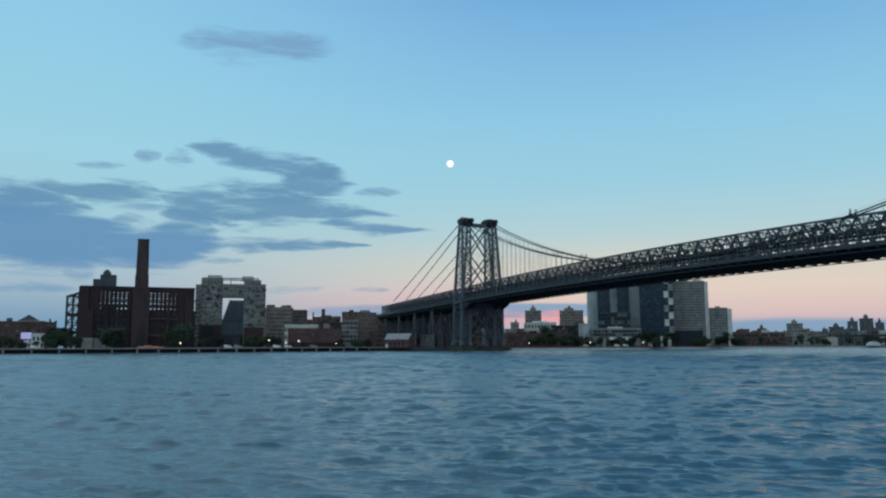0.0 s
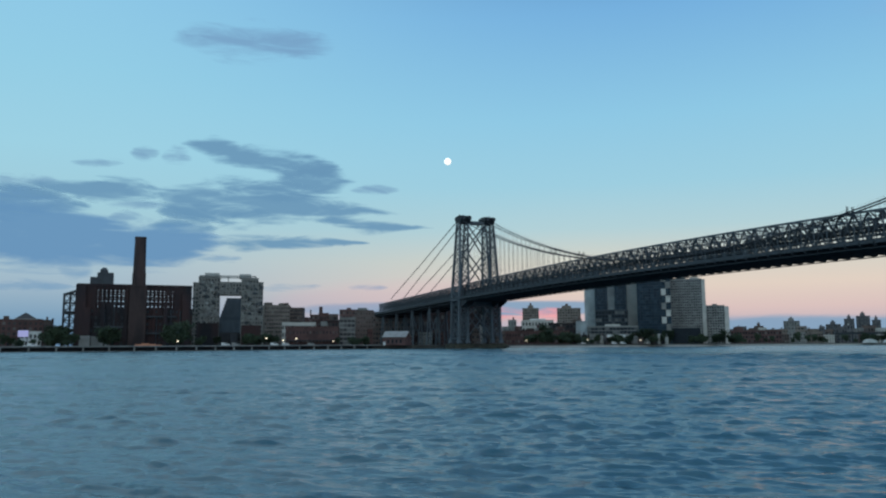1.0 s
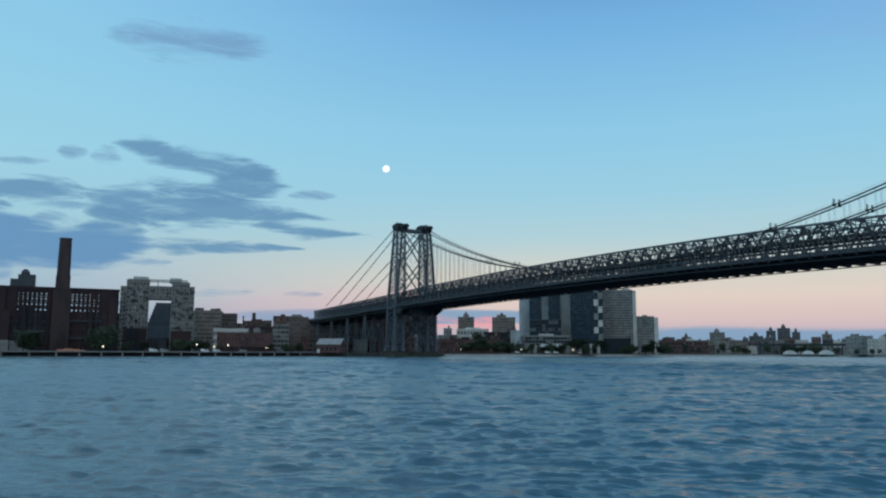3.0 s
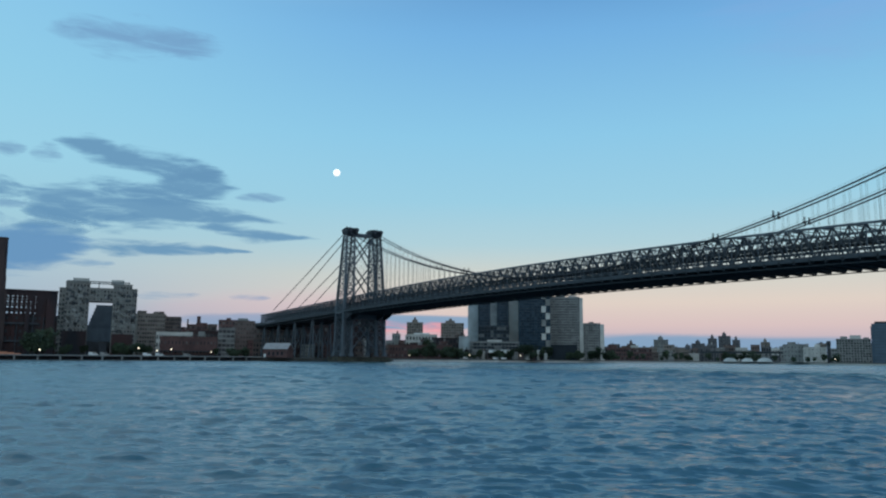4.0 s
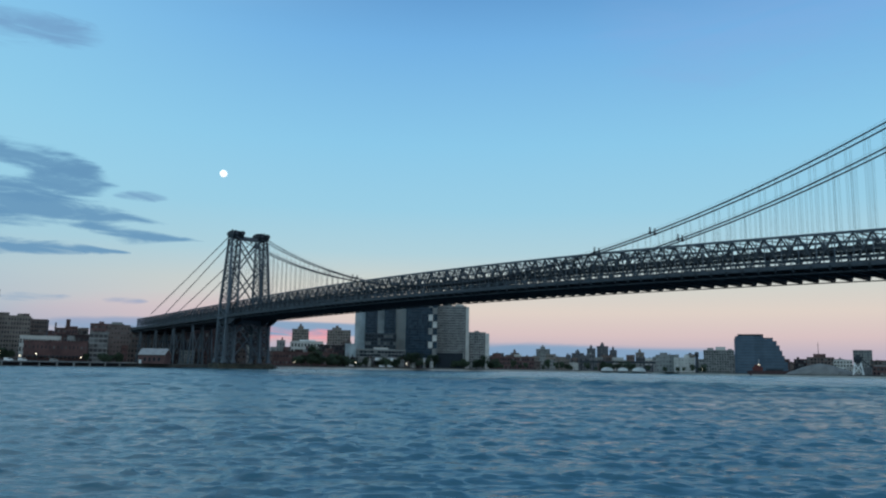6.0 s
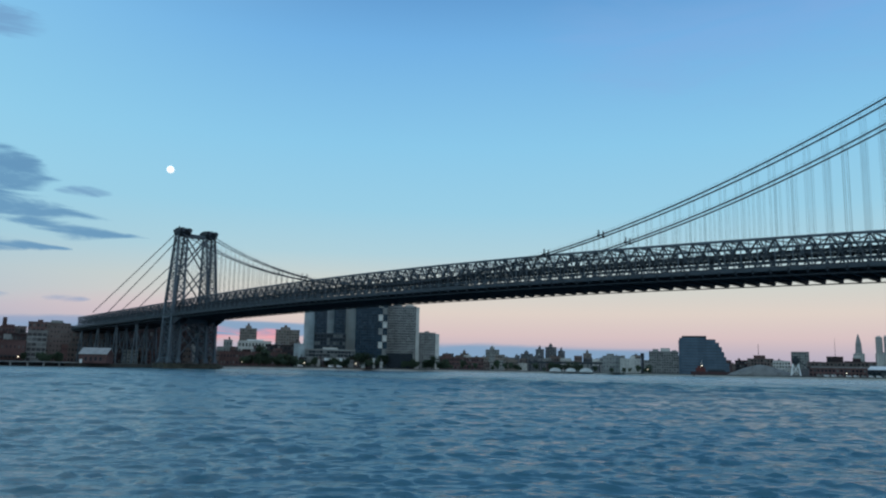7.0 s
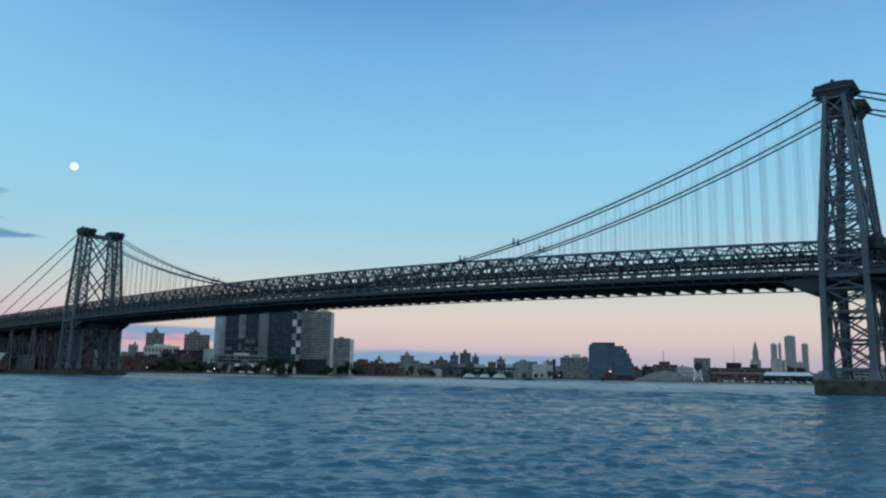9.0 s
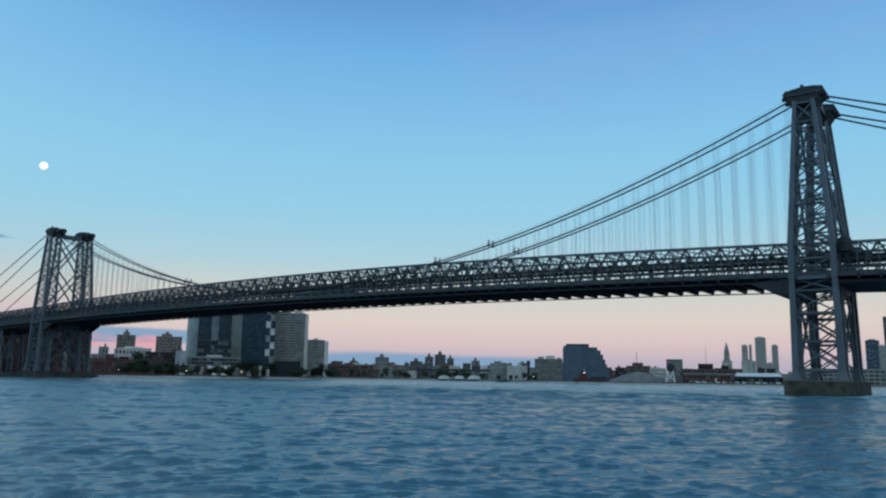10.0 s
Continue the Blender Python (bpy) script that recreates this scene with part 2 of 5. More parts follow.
def thing(name, label, category, m=None, group="", kind=""):
    ob = new(name)
    ob.empty_display_size = 0.5
    if m is not None:
        ob.matrix_basis = m
    return tagged(ob, label, category, group, kind)


def part(name, shape, material, parent=None, label="", kind=""):
    ob = new(name, shape.mesh(name, material))
    ob.parent = parent
    return tagged(ob, label, kind=kind)


UNIT = {}


def member(name, p, q, w, h, material, parent):
    """A straight steel member from p to q; alike members share one mesh."""
    if material.name not in UNIT:
        UNIT[material.name] = Shape().box(-0.5, 0.5, -0.5, 0.5, 0, 1).mesh("member", material)
    p, q = Vector(p), Vector(q)
    d = q - p
    z = d.normalized()
    s = z.cross(Vector((0, 0, 1)))
    s = s.normalized() if s.length > 1e-4 else Vector((1, 0, 0))
    u = s.cross(z)
    m = Matrix((s * w, u * h, d)).transposed().to_4x4()
    m.translation = p
    ob = new(name, UNIT[material.name])
    ob.parent = parent
    ob.matrix_basis = m
    return ob


# ---- water and land ----
def water_rings():
    """Radii and bearings of the water sheet: fine near the landing and over the river, wide elsewhere."""
    radii, r = [], 0.5
    while r < 4600:
        radii.append(r)
        r += 0.9 if r < 9 else max(0.11, 0.0034 * r) if r < 260 else 0.0075 * r if r < 900 else 0.05 * r
    turns = np.concatenate([np.arange(-104, 4, 0.15), np.arange(4, 255.9, 3.6)])
    return np.array(radii + [4600.0]), np.radians(turns)


radii, turns = water_rings()
R, A = np.meshgrid(radii, turns, indexing="ij")
X, Y = EYE[0] + R * np.sin(A), EYE[1] + R * np.cos(A)
cell = np.maximum(np.gradient(radii)[:, None], R * np.clip(np.gradient(turns), 0, 0.07)[None, :])
rng = np.random.default_rng(4)
Z, steep = np.zeros_like(X), 0.0
for k in range(96):
    wave = 0.36 * (2.8 / 0.36) ** ((k + rng.random()) / 96)
    ang = radians(138) + rng.normal(0, 0.40)
    amp = wave ** 0.55 * np.clip(1.5 - 3.2 * cell / wave, 0, 1)
    ph = (X * math.cos(ang) + Y * math.sin(ang)) * math.tau / wave + rng.random() * math.tau
    ph += 1.2 * np.sin((X * math.sin(ang * 1.7) - Y * math.cos(ang * 1.3)) * 0.8 / wave + k)
    Z += amp * np.sin(ph)
    steep += 0.5 * wave ** 1.1
Z /= math.sqrt(steep)
# longer swell out on the open river
for k in range(26):
    wave = 2.6 * (15 / 2.6) ** ((k + rng.random()) / 26)
    ang = radians(138) + rng.normal(0, 0.40)
    ph = (X * math.cos(ang) + Y * math.sin(ang)) * math.tau / wave + rng.random() * math.tau
    ph += 1.2 * np.sin((X * math.sin(ang * 1.7) - Y * math.cos(ang * 1.3)) * 0.8 / wave + k)
    Z += 0.13 * wave ** 0.9 * np.clip((cell - 0.16) / 0.5, 0, 1) * np.clip(1.5 - 3.2 * cell / wave, 0, 1) * np.sin(ph)
# flat backs with short steep crests
Z = 0.028 * Z + 0.030 * np.maximum(Z - 0.6, 0) ** 1.3
nr_, na_ = len(radii), len(turns)
idx = np.arange(nr_ * na_).reshape(nr_, na_)
nxt = np.roll(idx, -1, axis=1)
quads = np.stack([idx[:-1], idx[1:], nxt[1:], nxt[:-1]], -1).reshape(-1, 4)[:, ::-1]
loops = np.concatenate([quads.ravel(), idx[0][::-1]])
me = bpy.data.meshes.new("water")
me.vertices.add(nr_ * na_)
me.vertices.foreach_set("co", np.stack([X, Y, Z], -1).ravel())
me.loops.add(len(loops))
me.loops.foreach_set("vertex_index", loops)
me.polygons.add(len(quads) + 1)
me.polygons.foreach_set("loop_start", np.arange(0, quads.size + 1, 4))
me.update(calc_edges=True)
me.polygons.foreach_set("use_smooth", [True] * len(me.polygons))
# unresolved chop, far from the finely built waves
chop = me.attributes.new("chop", "FLOAT", "POINT")
chop.data.foreach_set("value", np.clip((cell - 0.12) / 0.9, 0, 1).ravel())
me.materials.append(WATER)
tagged(new("water", me), "choppy blue-grey river water at dusk", "water", kind="structure")


def plan(az, rng_m):
    """A place on the ground at a bearing (degrees, clockwise from +y) and distance from the landing."""
    a = radians(az)
    return EYE[0] + rng_m * math.sin(a), EYE[1] + rng_m * math.cos(a)


GROUND = 2.9
shore = [plan(-120, 900), plan(-103, 520), plan(-94, 495), plan(-86, 505), plan(-77, 545), plan(-70, 600), plan(-66.6, 600),
         plan(-63, 640), plan(-57, 700), plan(-50, 790), plan(-44, 900), plan(-38, 1120), plan(-33, 1150), plan(-28, 1000), plan(-20, 950),
         plan(-12, 960), plan(-4, 1000), plan(8, 1100), (4500, 1500)]
back = [(4500, 4500), (-4500, 4500), (-4500, -1500)]
land = Shape().prism((shore + back)[::-1], -2.0, GROUND)
tagged(part("ground", land, EARTH), "dark flat city ground along the far river bank", "ground", kind="structure")


# ---- the suspension bridge ----
SPAN, SIDE = 243.8, 182.0
TRUSS_Y, ROAD_Y = 10.9, 18.0
PANEL = SPAN * 2 / 80


def top_z(x):
    a = abs(x)
    return 54.4 - 5.2 * (a / SPAN) ** 2 if a <= SPAN else 49.2 - (a - SPAN) * 0.0355


def low_z(x):
    a = abs(x)
    return 42.0 - 3.4 * (a / SPAN) ** 2 if a <= SPAN else 38.6 - (a - SPAN) * 0.030


def cable_z(x):
    rise, e = (53.4, 1.985) if x > 0 else (54.3, 1.92)
    return 46.8 + rise * (abs(x) / SPAN) ** e


bridge = thing("suspension_bridge", "grey steel suspension bridge with lattice towers over the river", "bridge")


def tower(cx, lift):
    """One tower; lift raises its saddles."""
    t = part("tower", Shape().box(cx - 4.2, cx + 4.2, -19.2, 19.2, 36.6, 37.6), STEEL, bridge,
             "tall grey steel lattice bridge tower")
    HX = lambda z: 6.6 - 0.4 * (z - 5) / 44 if z < 49 else 6.2 - 3.4 * (z - 49) / 48
    YO = lambda z: 18.2 - 1.2 * (z - 5) / 44 if z < 49 else 17.0 - 2.2 * (z - 49) / 48
    YI = lambda z: 10.8 - 1.2 * (z - 5) / 44 if z < 49 else 9.6 - 1.7 * (z - 49) / 48
    P = lambda sx, sy, f, z: (cx + sx * HX(z), sy * f(z), z)
    for sx in (-1, 1):
        for sy in (-1, 1):
            for f, w in ((YO, 1.7), (YI, 1.35)):
                s = Shape()
                for za, zb in ((4.6, 37.0), (37.0, 49.0), (49.0, 97.4)):
                    a, b = P(sx, sy, f, za), P(sx, sy, f, zb)
                    wa, wb_ = w * (1.1 if za < 40 else 1.0), w * (1.0 if zb < 60 else 0.72)
                    if f is YI and za < 30:
                        wa, wb_ = 1.8, 1.6
                    s.taper((a[0] - wa / 2, a[0] + wa / 2, a[1] - wa / 2, a[1] + wa / 2, za),
                            (b[0] - wb_ / 2, b[0] + wb_ / 2, b[1] - wb_ / 2, b[1] + wb_ / 2, zb))
                f0 = P(sx, sy, f, 4.6)
                s.taper((f0[0] - 1.7, f0[0] + 1.7, f0[1] - 1.7, f0[1] + 1.7, 4.6), (f0[0] - 0.95, f0[0] + 0.95, f0[1] - 0.95, f0[1] + 0.95, 7.5))
                part("column", s, STEEL, t)
    up = list(np.linspace(49.5, 96.6, 8))
    down = [8.0, 17.0, 26.0, 33.2]
    # faces that run with the bridge, between the two columns of a line
    for sy in (-1, 1):
        for f in (YO, YI):
            for zs in (up, down, [33.2, 37.2], [38.4, 43.6, 49.5]):
                for za, zb in zip(zs, zs[1:]):
                    member("brace", P(-1, sy, f, za), P(1, sy, f, zb), 0.4, 0.42, STEEL, t)
                    member("brace", P(1, sy, f, za), P(-1, sy, f, zb), 0.4, 0.42, STEEL, t)
                    member("strut", P(-1, sy, f, zb), P(1, sy, f, zb), 0.5, 0.55, STEEL, t)
            member("strut", P(-1, sy, f, 8.0), P(1, sy, f, 8.0), 0.9, 0.9, STEEL, t)
            member("strut", P(-1, sy, f, 37.4), P(1, sy, f, 37.4), 1.1, 1.6, STEEL, t)
    # faces across the bridge, within each leg
    for sx in (-1, 1):
        for sy in (-1, 1):
            for zs in (list(np.linspace(49.5, 96.6, 12)), [8.0, 13.0, 18.1, 23.1, 28.2, 33.2]):
                for za, zb in zip(zs, zs[1:]):
                    member("brace", P(sx, sy, YO, za), P(sx, sy, YI, zb), 0.36, 0.4, STEEL, t)
                    member("brace", P(sx, sy, YI, za), P(sx, sy, YO, zb), 0.36, 0.4, STEEL, t)
                    member("strut", P(sx, sy, YI, zb), P(sx, sy, YO, zb), 0.42, 0.42, STEEL, t)
        # wide crosses between the legs
        for za, zb in ((50.5, 73.5), (73.5, 96.0)):
            for s in (-1, 1):
                member("cross_brace", P(sx, s, YI, za), P(sx, -s, YI, zb), 0.75, 0.8, STEEL, t)
        member("portal_strut", P(sx, -1, YI, 98.5), P(sx, 1, YI, 98.5), 0.9, 2.2, STEEL, t)
        member("portal_strut", P(sx, -1, YI, 35.0), P(sx, 1, YI, 35.0), 0.9, 3.6, STEEL, t)
        for s in (-1, 1):
            member("portal_strut", P(sx, s, YI, 26.0), (cx + sx * HX(34), s * 1.0, 34.0), 0.8, 1.4, STEEL, t)
            member("cross_brace", P(sx, s, YI, 9.0), P(sx, -s, YI, 33.0), 0.7, 0.8, STEEL, t)
    # saddle housings, flared towards the top
    for y in (-10.7, 10.7):
        prof = [(-3.3, 95.6), (-6.5, 99.6), (-6.2, 100.1), (-3.6, 101.0), (0, 101.4), (3.6, 101.2), (6.0, 100.6), (6.5, 99.6), (3.3, 95.6)]
        n = len(prof)
        s = Shape().hull([(cx + a, y + d, z + lift) for d in (-4.3, 4.3) for a, z in prof],
                         [tuple(range(n))[::-1], tuple(range(n, 2 * n))] + [(i, (i + 1) % n, n + (i + 1) % n, n + i) for i in range(n)])
        house = part("saddle_housing", s, STEEL_DARK, t, "dark flared saddle housing")
        for lane in (-2.7, 2.7):
            part("cable_hood", Shape().taper((cx - 6.9, cx + 6.9, y + lane - 0.9, y + lane + 0.9, 98.0 + lift), (cx - 5.8, cx + 5.8, y + lane - 0.8, y + lane + 0.8, 101.1 + lift)), STEEL_MID, house)
        for e in (-4.5, 4.5):
            part("cornice_plate", Shape().box(cx - 5.6, cx + 5.6, y + e - 0.2, y + e + 0.2, 98.6 + lift, 99.3 + lift), STEEL_MID, house)
    for y in (-13.4, 13.4):
        part("finial", Shape().round(cx - 0.5, y, 0.5, 100.9 + lift, 102.2 + lift, 0.35, 8).round(cx - 0.5, y, 0.7, 102.2 + lift, 102.8 + lift, 0.1, 8), STEEL_DARK, t)
    # haunches under the deck
    for sx in (-1 if cx > 0 else 1,):
        for y in (-ROAD_Y + 1, -TRUSS_Y, TRUSS_Y, ROAD_Y - 1):
            ring = [(6.0, 31.8), (9.0, 32.0), (14.0, 33.7), (20.0, 36.4), (6.0, 37.6)]
            pts = [(cx + sx * a, y + d, z) for d in (-0.35, 0.35) for a, z in ring]
            n = len(ring)
            part("haunch", Shape().hull(pts, [tuple(range(n)), tuple(range(n, 2 * n))[::-1]] + [(i, n + i, n + (i + 1) % n, (i + 1) % n) for i in range(n)]),
                 STEEL_DARK, t)
    return t


def pier(cx, half_x, half_y, top, courses, cols):
    p = part("pier", Shape().box(cx - half_x + 0.25, cx + half_x - 0.25, -half_y + 0.25, half_y - 0.25, -3, top - 0.5)
             .taper((cx - half_x - 0.3, cx + half_x + 0.3, -half_y - 0.3, half_y + 0.3, top - 0.5), (cx - half_x, cx + half_x, -half_y, half_y, top)),
             STONE, bridge, "weathered granite pier standing in the water")
    rs = random.Random(3)
    h = (top - 0.5 + 1.0) / courses
    stone = {}
    for c in range(courses):
        z = -1.0 + c * h
        for face, length, n in (("s", half_x * 2, cols), ("e", half_y * 2, cols * 3)):
            w = length / n
            for k in range(n + c % 2):
                a = -length / 2 + (k - 0.5 * (c % 2)) * w
                b = min(a + w, length / 2)
                a = max(a, -length / 2)
                if (face, round(b - a, 2)) not in stone:
                    l = b - a - 0.06
                    dims = (l, 0.5) if face == "s" else (0.5, l)
                    stone[face, round(b - a, 2)] = Shape().taper((-dims[0] / 2, dims[0] / 2, -dims[1] / 2, dims[1] / 2, 0.02),
                                                                 (-dims[0] / 2, dims[0] / 2, -dims[1] / 2, dims[1] / 2, h - 0.04)).mesh("stone", STONE)
                mid = (a + b) / 2
                spots = [(cx + mid, -half_y + 0.22 - rs.random() * 0.08)] if face == "s" else [(cx + s * (half_x - 0.22 + rs.random() * 0.08), mid) for s in (-1, 1)]
                for q in spots:
                    ob = new("stone", stone[face, round(b - a, 2)])
                    ob.parent, ob.location = p, (q[0], q[1], z)
    return p


near_tower, far_tower = tower(SPAN, 0.6), tower(-SPAN, 2.2)
pier(SPAN, 8.6, 26.3, 4.75, 4, 9)
pier(-SPAN, 8.4, 22.5, 3.8, 3, 8)


# stiffening trusses
def truss(y, x0, x1, n):
    """One side's truss: two chords with double-crossed lattice between them."""
    xs = list(np.linspace(x0, x1, n + 1))
    chord = part("top_chord", Shape().sweep([(a, y, top_z(a)) for a in xs], 0.9, 0.85), STEEL, bridge)
    part("bottom_chord", Shape().sweep([(a, y, low_z(a)) for a in xs], 0.9, 0.9), STEEL, bridge)
    for i, a in enumerate(xs):
        member("post", (a, y, low_z(a)), (a, y, top_z(a)), 0.32, 0.36, STEEL, chord)
        if i < n:
            b = xs[i + 1]
            m = lambda x, f: (x, y, low_z(x) * (1 - f) + top_z(x) * f)
            up_, dn = (0.0, 1.0) if i % 2 == 0 else (1.0, 0.0)
            member("diagonal", m(a, up_), m(b, dn), 0.66, 0.6, STEEL_MID, chord)
            c = (a + b) / 2
            member("counter", m(c, 0.5), m(a, 1 - up_), 0.45, 0.45, STEEL_MID, chord)
            member("counter", m(c, 0.5), m(b, 1 - dn), 0.45, 0.45, STEEL_MID, chord)
            member("hanger", m(c, 0.5), m(c, 1.0), 0.22, 0.24, STEEL, chord)
            member("rail", m(a, 0.5), m(b, 0.5), 0.34, 0.40, STEEL_MID, chord)
            member("rail", m(a, 0.24), m(b, 0.24), 0.22, 0.26, STEEL_MID, chord)


for y in (-TRUSS_Y, TRUSS_Y):
    truss(y, -SPAN, SPAN, 80)
    truss(y, SPAN, SPAN + SIDE, 30)
    truss(y, -SPAN - SIDE, -SPAN, 30)

# decks, floor beams, parapets
for x0, x1 in ((-SPAN - SIDE, -SPAN), (-SPAN, SPAN), (SPAN, SPAN + SIDE)):
    n = 60 if x1 - x0 > 300 else 24
    xs = list(np.linspace(x0, x1, n + 1))
    at = lambda y, up: [(a, y, low_z(a) + up) for a in xs]
    for y, w in ((-14.3, 6.6), (0, 20.0), (14.3, 6.6)):
        part("roadway", Shape().sweep(at(y, -0.2), w, 0.35), ASPHALT, bridge, "dark roadway deck")
    if n == 24:
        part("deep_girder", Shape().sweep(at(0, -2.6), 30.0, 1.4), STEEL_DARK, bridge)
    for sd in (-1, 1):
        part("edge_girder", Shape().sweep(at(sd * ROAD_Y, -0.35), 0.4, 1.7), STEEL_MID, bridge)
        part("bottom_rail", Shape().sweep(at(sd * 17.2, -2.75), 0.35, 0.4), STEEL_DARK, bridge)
        part("guard_rail", Shape().sweep(at(sd * ROAD_Y, 1.25), 0.16, 0.2), STEEL, bridge)
        part("guard_rail", Shape().sweep(at(sd * ROAD_Y, 2.2), 0.12, 0.14), STEEL, bridge)
        part("footpath", Shape().sweep(at(sd * 5.6, 5.0), 4.4, 0.5), STEEL_DARK, bridge)
        part("footpath_fence", Shape().sweep(at(sd * 3.4, 6.6), 0.12, 0.9), STEEL_DARK, bridge)
        part("footpath_fence", Shape().sweep(at(sd * 7.8, 6.6), 0.12, 0.9), STEEL_DARK, bridge)
n_all = int((SPAN + SIDE) * 2 / PANEL)
FB = {}
for k in range(n_all + 1):
    x = -SPAN - SIDE + k * PANEL
    if not FB:
        s = Shape()
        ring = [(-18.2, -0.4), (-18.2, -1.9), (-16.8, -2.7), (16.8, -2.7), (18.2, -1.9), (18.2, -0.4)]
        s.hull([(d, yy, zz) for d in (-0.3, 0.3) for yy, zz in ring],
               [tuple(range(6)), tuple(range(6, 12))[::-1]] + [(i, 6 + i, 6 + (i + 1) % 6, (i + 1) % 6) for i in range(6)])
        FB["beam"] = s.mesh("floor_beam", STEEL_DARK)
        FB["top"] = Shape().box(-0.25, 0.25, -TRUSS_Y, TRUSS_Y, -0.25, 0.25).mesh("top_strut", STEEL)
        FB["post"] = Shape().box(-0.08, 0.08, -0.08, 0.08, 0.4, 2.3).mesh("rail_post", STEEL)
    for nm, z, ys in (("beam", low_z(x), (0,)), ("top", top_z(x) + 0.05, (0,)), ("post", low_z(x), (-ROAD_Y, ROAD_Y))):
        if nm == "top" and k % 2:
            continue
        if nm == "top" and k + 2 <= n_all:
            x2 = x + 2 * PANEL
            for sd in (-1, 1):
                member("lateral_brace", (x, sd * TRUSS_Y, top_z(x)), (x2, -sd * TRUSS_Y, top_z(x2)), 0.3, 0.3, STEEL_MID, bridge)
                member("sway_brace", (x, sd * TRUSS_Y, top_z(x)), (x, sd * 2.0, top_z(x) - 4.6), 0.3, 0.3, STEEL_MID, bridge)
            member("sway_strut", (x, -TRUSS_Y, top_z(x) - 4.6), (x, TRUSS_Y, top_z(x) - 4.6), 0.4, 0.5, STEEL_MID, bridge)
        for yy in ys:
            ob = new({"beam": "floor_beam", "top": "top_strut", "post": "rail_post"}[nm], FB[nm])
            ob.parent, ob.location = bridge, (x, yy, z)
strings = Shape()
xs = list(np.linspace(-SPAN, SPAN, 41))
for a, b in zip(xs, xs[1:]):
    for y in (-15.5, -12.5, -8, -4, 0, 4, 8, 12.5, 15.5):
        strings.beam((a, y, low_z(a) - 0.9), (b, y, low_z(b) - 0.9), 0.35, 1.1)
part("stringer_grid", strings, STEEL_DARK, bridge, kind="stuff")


# main cables, suspenders, backstays
def cable_y(x, side, lane):
    f = (abs(x) / SPAN) ** 1.5
    return side * (10.7 + lane * (1.3 + 1.4 * f))


for side in (-1, 1):
    for lane in (-1, 1):
        pts = [(x, cable_y(x, side, lane), cable_z(x)) for x in np.linspace(-SPAN, SPAN, 81)]
        c = part("main_cable", Shape().tube(pts, 0.32, 8), CABLE, bridge, "thick wrapped suspension cable")
        part("guide_rope", Shape().sweep([(a[0], a[1], a[2] + 1.1) for a in pts], 0.05, 0.05), CABLE, c)
        for k in range(1, 80):
            x = -SPAN + k * PANEL
            if cable_z(x) > top_z(x) + 1.5:
                for d in (-0.3, 0.3):
                    member("suspender", (x + d, cable_y(x, side, lane), top_z(x) - 0.4), (x + d, cable_y(x, side, lane), cable_z(x)), 0.055, 0.055, CABLE, c)
        for x in (-118.0, -90.0, 90.0, 118.0):
            yy, zz = cable_y(x, side, lane), cable_z(x)
            part("cable_post", Shape().box(x - 0.12, x + 0.12, yy - 0.5, yy - 0.3, zz, zz + 2.4).box(x - 0.12, x + 0.12, yy + 0.3, yy + 0.5, zz, zz + 2.4)
                 .box(x - 0.4, x + 0.4, yy - 0.55, yy + 0.55, zz - 0.5, zz + 0.5), STEEL_DARK, c)
        for end in (-1, 1):
            x0, x1 = end * (SPAN + 3), end * (SPAN + (145.0 if lane < 0 else 127.0))
            z0 = 100.6 if end < 0 else 99.2
            yy = side * 10.7 + lane * 2.7
            pts = [(x0, yy, z0), ((x0 + x1) / 2, yy, (z0 + 46.0) / 2 - 0.4), (x1, yy, 46.0)]
            part("backstay_cable", Shape().tube(pts, 0.32, 8), CABLE, bridge)

for y in (-12.5, 12.5):
    part("turret_roof", Shape().round(SPAN + 9.0, y, 2.2, 45.5, 48.4, 2.3, 14).round(SPAN + 9.0, y, 2.3, 48.4, 49.8, 1.9, 14).round(SPAN + 9.0, y, 1.9, 49.8, 50.6, 1.0, 14), STEEL_DARK, bridge, "dark rounded housing beside the tower")

# trestle bents below the side spans
for end in (-1, 1):
    for dx in (52.0, 88.0, 124.0, 158.0):
        x = end * (SPAN + dx)
        bent = part("trestle_bent", Shape().box(x - 1.0, x + 1.0, -17, 17, low_z(x) - 4.6, low_z(x) - 2.6), STEEL_DARK, bridge, "grey steel trestle bent under the approach")
        for s in (-1, 1):
            for y in (17.0, 8.5):
                member("leg", (x - 4, s * y, GROUND), (x - 1, s * y * 0.95, low_z(x) - 3.4), 0.9, 0.9, STEEL, bent)
                member("leg", (x + 4, s * y, GROUND), (x + 1, s * y * 0.95, low_z(x) - 3.4), 0.9, 0.9, STEEL, bent)
            member("brace", (x, s * 17, 5), (x, s * 8, 32), 0.5, 0.5, STEEL, bent)
            member("brace", (x, s * 8, 5), (x, s * 17, 32), 0.5, 0.5, STEEL, bent)
# approach viaduct on land
av = Shape()
av.box(-700, -SPAN - SIDE - 0.2, -17, 17, GROUND, 29)
av.box(-700, -SPAN - SIDE - 0.2, -17.5, 17.5, 29, 31)
part("approach_viaduct", av, BRICK_BROWN, bridge, "brown masonry approach viaduct")


